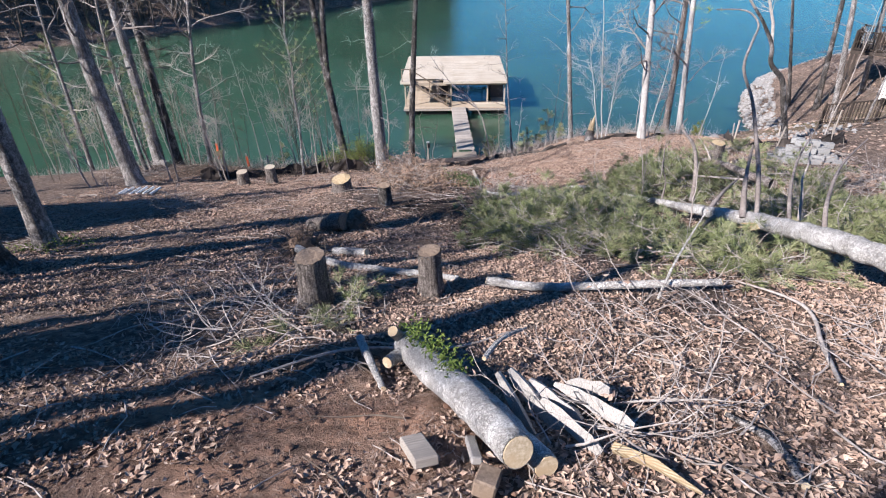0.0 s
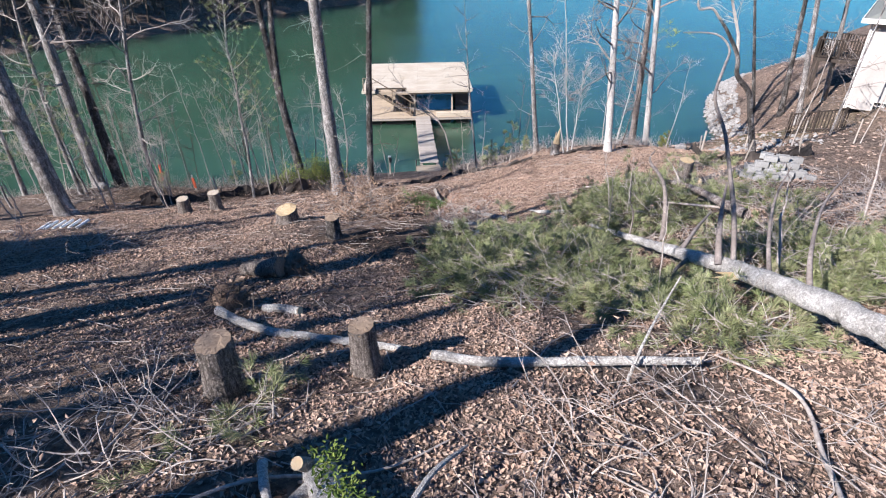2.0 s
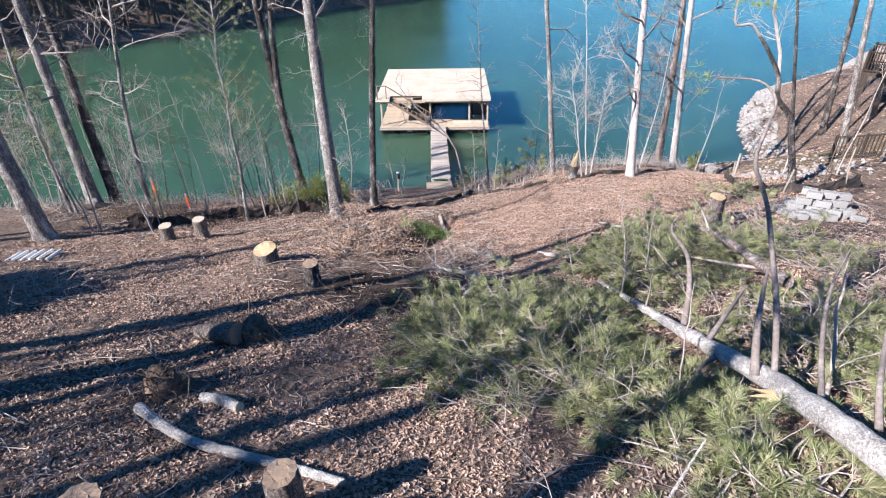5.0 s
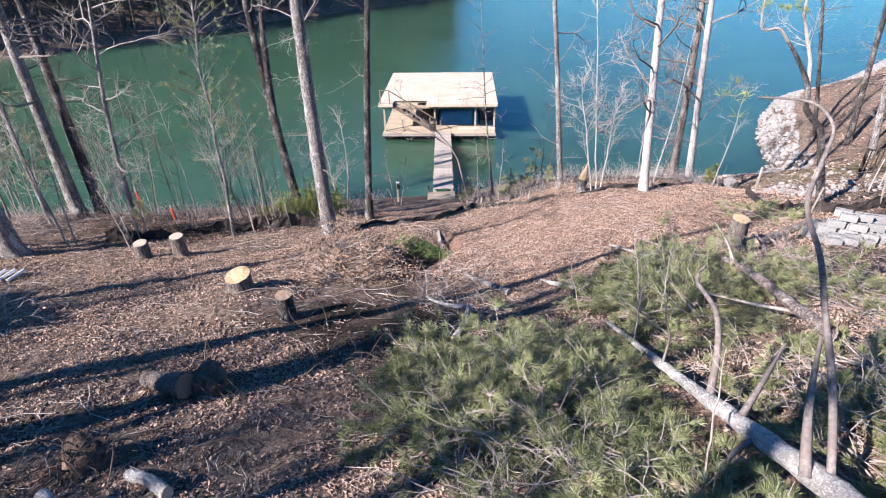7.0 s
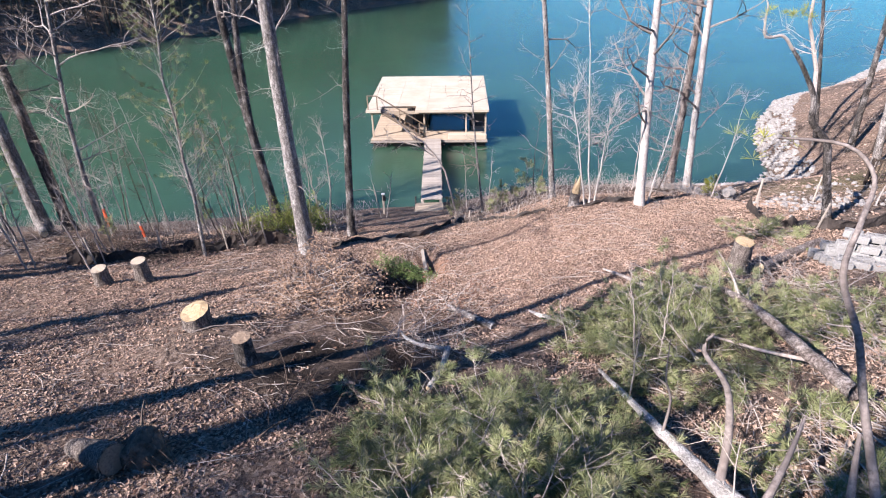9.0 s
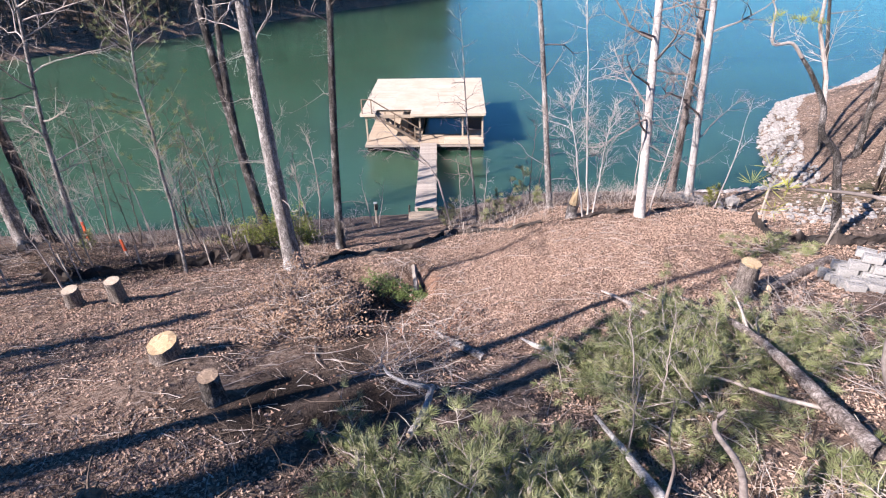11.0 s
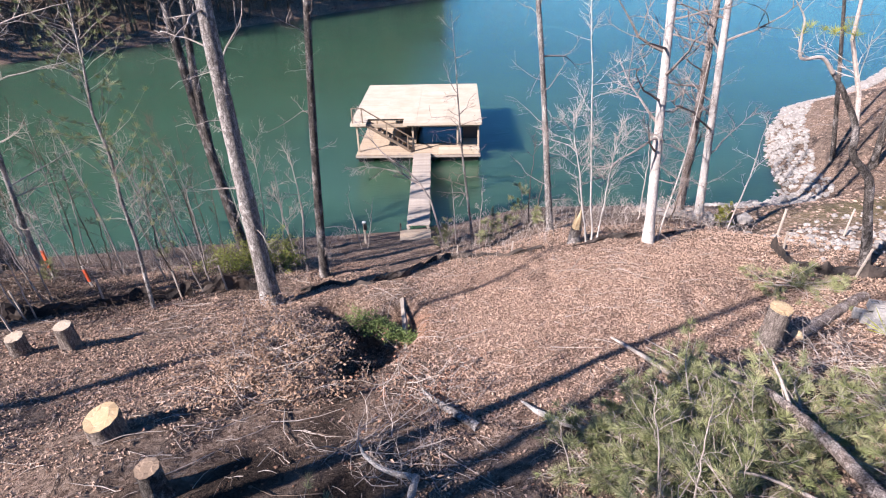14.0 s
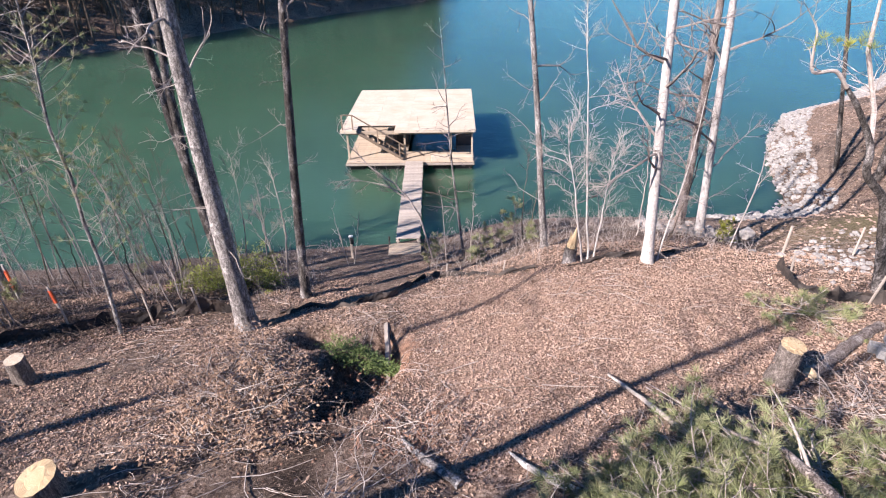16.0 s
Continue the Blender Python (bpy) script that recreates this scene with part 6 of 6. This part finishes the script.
def brush_pile(cx, cy, rx, ry, n, height, seed, label, leaves, material=None, lmat=None, long=1.2):
    rnd = random.Random(seed)
    t = thing("brush_pile", pose(0, 0, 0), label, "brush pile", "dry brush")
    tb, ends = Tubes(), []
    for _ in range(n):
        a, k = rnd.uniform(0, 6.28), math.sqrt(rnd.random())
        p = on(cx + rx * k * math.cos(a), cy + ry * k * math.sin(a), 0.02 + height * (1 - k) * rnd.random())
        az = rnd.uniform(0, 6.28)
        q = wander(rnd, p, (math.cos(az), math.sin(az), rnd.uniform(-0.05, 0.5)), long * rnd.uniform(0.4, 1.2), 5, 0.24, -0.04)
        q = [Vector((g.x, g.y, max(g.z, ground_z(g.x, g.y) + 0.02))) for g in q]
        r = rnd.uniform(0.004, 0.012)
        tb.rod(q, taper(r, r * 0.3, len(q)), 4, cap=False)
        branch_out(tb, rnd, q, r * 0.6, 4, 0.4, 0, 0.25, 0.2, 0.0, ends)
    tagged(part("branch_tangle", tb.mesh(), material or M_TWIG, t), kind="stuff")
    if leaves:
        leaf_tuft([rnd.choice(ends) - Vector((0, 0, rnd.uniform(0, 0.2))) for _ in range(leaves)], 0.085, lmat or M_LEAF, "dry_leaves", t, "curled dry leaves", seed, 3, 0.08)


brush_pile(-0.9, 18.2, 1.1, 1.7, 150, 0.5, 161, "tangled heap of dry branches with tan leaves", 2600, M_TWIG, M_LEAF_TAN)
brush_pile(-7.6, 22.3, 1.7, 0.7, 130, 0.45, 181, "dark tangle of brush along the silt fence", 60, M_TWIG_DARK)
brush_pile(-10.2, 22.9, 1.6, 0.9, 110, 0.45, 182, "dark tangle of brush along the shore bank", 40, M_TWIG_DARK)
brush_pile(-5.2, 23.8, 1.3, 0.7, 70, 0.35, 183, "dark tangle of brush below the shrubs", 60, M_TWIG_DARK)
brush_pile(2.1, 17.4, 0.8, 0.6, 40, 0.25, 162, "tangle of dry leafy branches by gully", 260, None, M_LEAF_RED)
brush_pile(1.0, 19.3, 0.5, 0.4, 26, 0.35, 163, "clump of russet leafy twigs in the gully", 260, M_TWIG_DARK, M_LEAF_RED, 0.7)
brush_pile(-2.0, 5.9, 1.3, 1.0, 70, 0.3, 164, "tangle of pale bare branches beside a stump", 30)
brush_pile(3.7, 5.2, 1.7, 1.4, 60, 0.14, 165, "wide tangle of pale bare branches on slope", 60)
brush_pile(2.9, 9.6, 1.0, 0.8, 40, 0.3, 166, "bare grey branches over pine brush", 20)
brush_pile(6.6, 14.0, 1.5, 1.6, 110, 0.5, 167, "tangle of bare branches among fallen pine tops", 30, M_TWIG_DARK)
brush_pile(7.2, 10.8, 1.4, 1.4, 90, 0.5, 168, "tangle of bare branches behind fallen trunk", 60, M_TWIG)
brush_pile(0.6, 12.6, 1.4, 1.0, 60, 0.2, 169, "loose dark branches on bare soil", 40, M_TWIG_DARK)
brush_pile(1.9, 15.2, 1.0, 0.8, 44, 0.25, 170, "loose pale branches on leaf litter", 40)
brush_pile(10.6, 13.0, 1.6, 1.8, 120, 0.4, 171, "wide tangle of grey brush on slope", 200)
brush_pile(10.2, 17.0, 1.1, 0.9, 50, 0.2, 172, "loose grey branches near the stump", 60)
brush_pile(1.9, 3.6, 0.9, 0.6, 40, 0.2, 173, "tangle of twigs beside split wood", 20, M_TWIG)
brush_pile(-8.0, 14.0, 1.5, 1.0, 70, 0.25, 174, "loose bare branches on shaded soil", 60, M_TWIG)
brush_pile(-13.2, 22.6, 1.4, 0.8, 60, 0.3, 175, "loose grey branches near shore trees", 40, M_TWIG)
brush_pile(13.6, 13.5, 1.8, 2.4, 120, 0.5, 176, "wide tangle of grey brush on slope", 120)
brush_pile(12.4, 9.6, 1.8, 2.0, 90, 0.4, 177, "wide tangle of grey brush on slope", 90)
brush_pile(11.3, 27.9, 0.9, 0.6, 40, 0.35, 178, "dry twigs and roots on rocky bank", 120, M_TWIG)


# ---------------------------------------------------------------- loose cover, too many to count
def undergrowth():
    rnd = random.Random(31)
    tb = Tubes()
    for _ in range(3000):
        if rnd.random() < 0.62:
            x, y = rnd.uniform(-22, -1.5), rnd.uniform(22.5, 31.5)
            if y < 23.5 + 0.12 * abs(x + 2):
                continue
        else:
            x, y = rnd.uniform(2.2, 13), rnd.uniform(24.9, 33)
        z = ground_z(x, y)
        if z < 0.03:
            continue
        h = rnd.uniform(0.2, 0.75) * (1.5 if rnd.random() < 0.1 else 1)
        q = wander(rnd, (x, y, z - 0.03), (rnd.gauss(0, 0.4), rnd.gauss(0, 0.4), 1), h, 4, 0.2)
        tb.rod(q, taper(rnd.uniform(0.004, 0.008), 0.0025, 5), 3, cap=False)
        for _ in range(2):
            g, d = along(q, rnd.uniform(0.3, 0.9))
            tb.rod(wander(rnd, g, side_way(rnd, d, 0.8), h * 0.4, 2, 0.2), taper(0.004, 0.002, 3), 3, cap=False)
    tagged(obj("undergrowth", tb.mesh(), M_TWIG), "dry leafless undergrowth along the shore bank", "undergrowth", kind="stuff")


undergrowth()


def twig_litter():
    rnd = random.Random(32)
    for mt, n, nm in ((M_TWIG, 5200, "pale_twig_litter"), (M_TWIG_DARK, 3200, "brown_twig_litter")):
        tb = Tubes()
        for _ in range(n):
            x, y = rnd.uniform(-12, 15), rnd.uniform(2.2, 25)
            if noise.noise((x * 0.35, y * 0.35, 11)) < rnd.uniform(-0.55, 0.25):
                continue
            l = rnd.uniform(0.12, 0.5) if rnd.random() < 0.85 else rnd.uniform(0.5, 1.3)
            a = rnd.uniform(0, 6.28)
            q = []
            for k in range(4):
                a += rnd.gauss(0, 0.25)
                px, py = (x, y) if not q else (q[-1].x + math.cos(a) * l / 3, q[-1].y + math.sin(a) * l / 3)
                q.append(on(px, py, rnd.uniform(0.015, 0.05)))
            r = rnd.uniform(0.003, 0.007) + l * 0.005
            tb.rod(q, taper(r, r * 0.5, 4), 4, cap=False)
        tagged(obj(nm, tb.mesh(), mt), "fallen twigs and sticks scattered over the ground", "twigs", kind="stuff")


twig_litter()


def leaf_litter():
    rnd = random.Random(33)
    for mt, n, nm, seed in ((M_LEAF, 400000, "leaf_litter", 5.0), (M_LEAF_RED, 12000, "russet_leaf_litter", 19.0)):
        v, f = [], []
        for _ in range(n):
            x, y = rnd.uniform(-12, 14.5), 2.0 + 24.5 * rnd.random() ** 1.15
            k = 1.2 * noise.noise((x * 0.42, y * 0.42, seed)) + 0.95 * noise.noise((x * 1.7, y * 1.7, seed))
            k -= lump(x, y, 0.8, 15.2, 1.4, 1.5, 1.5) + lump(x, y, -0.2, 14.1, 1.6, 0.85, 2.2) + lump(x, y, 1.0, 18.0, 0.6, 1.4, 1.0) + lump(x, y, 1.8, 20.3, 0.5, 1.0, 1.4)
            pale = smooth(1.5, 3.2, x) * smooth(15, 18.5, y - 0.25 * (x - 5)) * (1 - smooth(10, 14, x))
            near = smooth(0.6, 1.8, x) * (1 - smooth(6, 10, y))
            if k + 0.8 * pale + 0.55 * near - 1.2 * lump(x, y, -1.0, 3.6, 1.7, 1.0, 1.0) < rnd.uniform(-0.65, 0.45):
                continue
            z = ground_z(x, y) + rnd.uniform(0.005, 0.035)
            s = rnd.uniform(0.014, 0.042)
            w = rnd.uniform(0, 6.28)
            ax = Vector((math.cos(w), math.sin(w), rnd.gauss(0, 0.45))).normalized()
            sd2 = ax.cross(Vector((rnd.gauss(0, 0.5), rnd.gauss(0, 0.5), 1))).normalized()
            up = sd2.cross(ax) * s
            ax, wd = ax * s, sd2 * s * rnd.uniform(0.28, 0.7)
            c = Vector((x, y, z))
            curl, fold = rnd.uniform(-0.15, 0.7), rnd.uniform(0.0, 0.7)
            b = len(v)
            v += [tuple(c - ax + up * curl), tuple(c - ax * 0.15 + wd + up * fold), tuple(c + ax + up * curl), tuple(c + ax * 0.2 - wd + up * fold * 0.8), tuple(c)]
            f += [(b, b + 1, b + 4), (b + 1, b + 2, b + 4), (b + 2, b + 3, b + 4), (b + 3, b, b + 4)]
        tagged(obj(nm, (v, f), mt), "dry fallen leaves scattered over the sloping ground", "leaves", kind="stuff")
    v, f = [], []
    for _ in range(120000):
        x, y = rnd.uniform(-11, 13), 2.0 + 22 * rnd.random() ** 1.2
        if noise.noise((x * 0.6, y * 0.6, 27)) - lump(x, y, -0.2, 14.1, 1.6, 0.85, 1.2) < rnd.uniform(-0.6, 0.3):
            continue
        c = Vector((x, y, ground_z(x, y) + rnd.uniform(0.006, 0.03)))
        w = rnd.uniform(0, 6.28)
        d = Vector((math.cos(w), math.sin(w), rnd.gauss(0, 0.3))) * rnd.uniform(0.018, 0.055)
        e = Vector((-d.y, d.x, 0)).normalized() * rnd.uniform(0.0015, 0.003)
        b = len(v)
        v += [tuple(c - d + e), tuple(c - d - e), tuple(c + d)]
        f.append((b, b + 1, b + 2))
    tagged(obj("straw_litter", (v, f), M_STRAW), "dry pine straw and grass stems over the soil", "straw", kind="stuff")


leaf_litter()


def bank_litter():
    rnd = random.Random(35)
    v, f = [], []
    for _ in range(15000):
        x, y = rnd.uniform(14, 40), rnd.uniform(20, 56)
        z = ground_z(x, y)
        if z < 1.4 or far_shore(x, y) > -5:
            continue
        s, w = rnd.uniform(0.04, 0.11), rnd.uniform(0, 6.28)
        c, sn = math.cos(w) * s, math.sin(w) * s
        b = len(v)
        v += [(x - c, y - sn, z + 0.03), (x + sn * 0.6, y - c * 0.6, z + 0.02 + rnd.uniform(0, 0.05)), (x + c, y + sn, z + 0.03), (x - sn * 0.6, y + c * 0.6, z + 0.02)]
        f.append((b, b + 1, b + 2, b + 3))
    tagged(obj("bank_leaf_litter", (v, f), M_LEAF), "dry fallen leaves over the neighbouring bank", "leaves", kind="stuff")


bank_litter()


def soil_clods():
    rnd = random.Random(36)
    v, f = [], []
    base = bmesh.new()
    bmesh.ops.create_icosphere(base, subdivisions=1, radius=1)
    bv, bf = [p.co.copy() for p in base.verts], [[q.index for q in g.verts] for g in base.faces]
    base.free()
    for _ in range(1500):
        cx, cy, sx, sy = rnd.choice(((-1.0, 3.5, 1.2, 0.7), (-1.0, 3.5, 1.2, 0.7), (0.6, 15.2, 1.1, 1.4), (1.0, 18.0, 0.7, 1.2), (-2.2, 10.6, 0.8, 0.8)))
        x, y = rnd.gauss(cx, sx), rnd.gauss(cy, sy)
        r = 0.008 + 0.03 * rnd.random() ** 3
        z = ground_z(x, y) + r * 0.2
        b = len(v)
        v += [(x + p.x * r * rnd.uniform(0.8, 1.4), y + p.y * r * rnd.uniform(0.8, 1.4), z + p.z * r * 0.7) for p in bv]
        f += [tuple(b + k for k in g) for g in bf]
    tagged(obj("soil_clods", (v, f), M_CLOD), "crumbly clods of brown clay soil", "soil", kind="stuff")


soil_clods()


# ---------------------------------------------------------------- woods on the opposite shore
def far_woods():
    rnd = random.Random(34)
    tb, lv, lf = Tubes(), [], []
    nd, nf = [], []
    count = 0
    while count < 1300:
        x, y = rnd.uniform(-110, 8), rnd.uniform(46, 190)
        d = far_shore(x, y)
        if d < 0.8 or d > 60 or (d > 18 and rnd.random() < 0.72):
            continue
        z = ground_z(x, y)
        if z < 0.4:
            continue
        count += 1
        h = rnd.uniform(9, 19) * (1 - 0.35 * smooth(0, 40, x))
        lean = (rnd.gauss(0, 0.05) + (0.12 if d < 4 else 0), rnd.gauss(0, 0.05) - (0.08 if d < 4 else 0))
        pts = [Vector((x + lean[0] * h * i / 5 + rnd.gauss(0, 0.1), y + lean[1] * h * i / 5, z - 0.3 + h * i / 5)) for i in range(6)]
        r = rnd.uniform(0.09, 0.22)
        tb.rod(pts, taper(r, 0.03, 6), 5, cap=False)
        if rnd.random() < 0.13:
            for _ in range(240):
                p, _d = along(pts, rnd.uniform(0.35, 1))
                q = p + Vector((rnd.gauss(0, 1.1), rnd.gauss(0, 1.1), rnd.gauss(0, 0.5)))
                b = len(nd)
                for _k in range(3):
                    nd.append(tuple(q + Vector((rnd.gauss(0, 0.35), rnd.gauss(0, 0.35), rnd.gauss(0, 0.25)))))
                nf.append((b, b + 1, b + 2))
            continue
        for _ in range(16):
            p, dd = along(pts, rnd.uniform(0.12, 1))
            w = rnd.uniform(0, 6.28)
            q = wander(rnd, p, (math.cos(w), math.sin(w), rnd.uniform(0.0, 0.9)), rnd.uniform(1.2, 3.4), 3, 0.2, 0.08)
            tb.rod(q, taper(0.045, 0.014, 4), 3, cap=False)
            for _ in range(3):
                g, d3 = along(q, rnd.uniform(0.3, 1))
                tb.rod([g, g + side_way(rnd, d3, 0.7) * rnd.uniform(0.6, 1.4)], [0.022, 0.01], 3, cap=False)
    tagged(obj("bare_woods", tb.mesh(), M_TWIG_DARK), "leafless brown woods on the opposite hillside", "woods", kind="stuff")
    tagged(obj("pine_woods", (nd, nf), M_NEEDLE_DARK), "scattered green pines among the far bare woods", "woods", kind="stuff")
    for _ in range(36000):
        x, y = rnd.uniform(-95, 2), rnd.uniform(48, 165)
        d = far_shore(x, y)
        if d < 0.3 or d > 45:
            continue
        z = ground_z(x, y) + abs(rnd.gauss(0, 0.35))
        s = rnd.uniform(0.1, 0.35)
        w = rnd.uniform(0, 6.28)
        b = len(lv)
        c, sn = math.cos(w) * s, math.sin(w) * s
        lv += [(x - c, y - sn, z), (x + sn * 0.5, y - c * 0.5, z + rnd.uniform(0, 0.2)), (x + c, y + sn, z + rnd.uniform(-0.05, 0.25)), (x - sn * 0.5, y + c * 0.5, z + 0.1)]
        lf.append((b, b + 1, b + 2, b + 3))
    tagged(obj("hillside_brush", (lv, lf), M_FAR_BRUSH), "russet leafy brush on the far hillside", "undergrowth", kind="stuff")


far_woods()
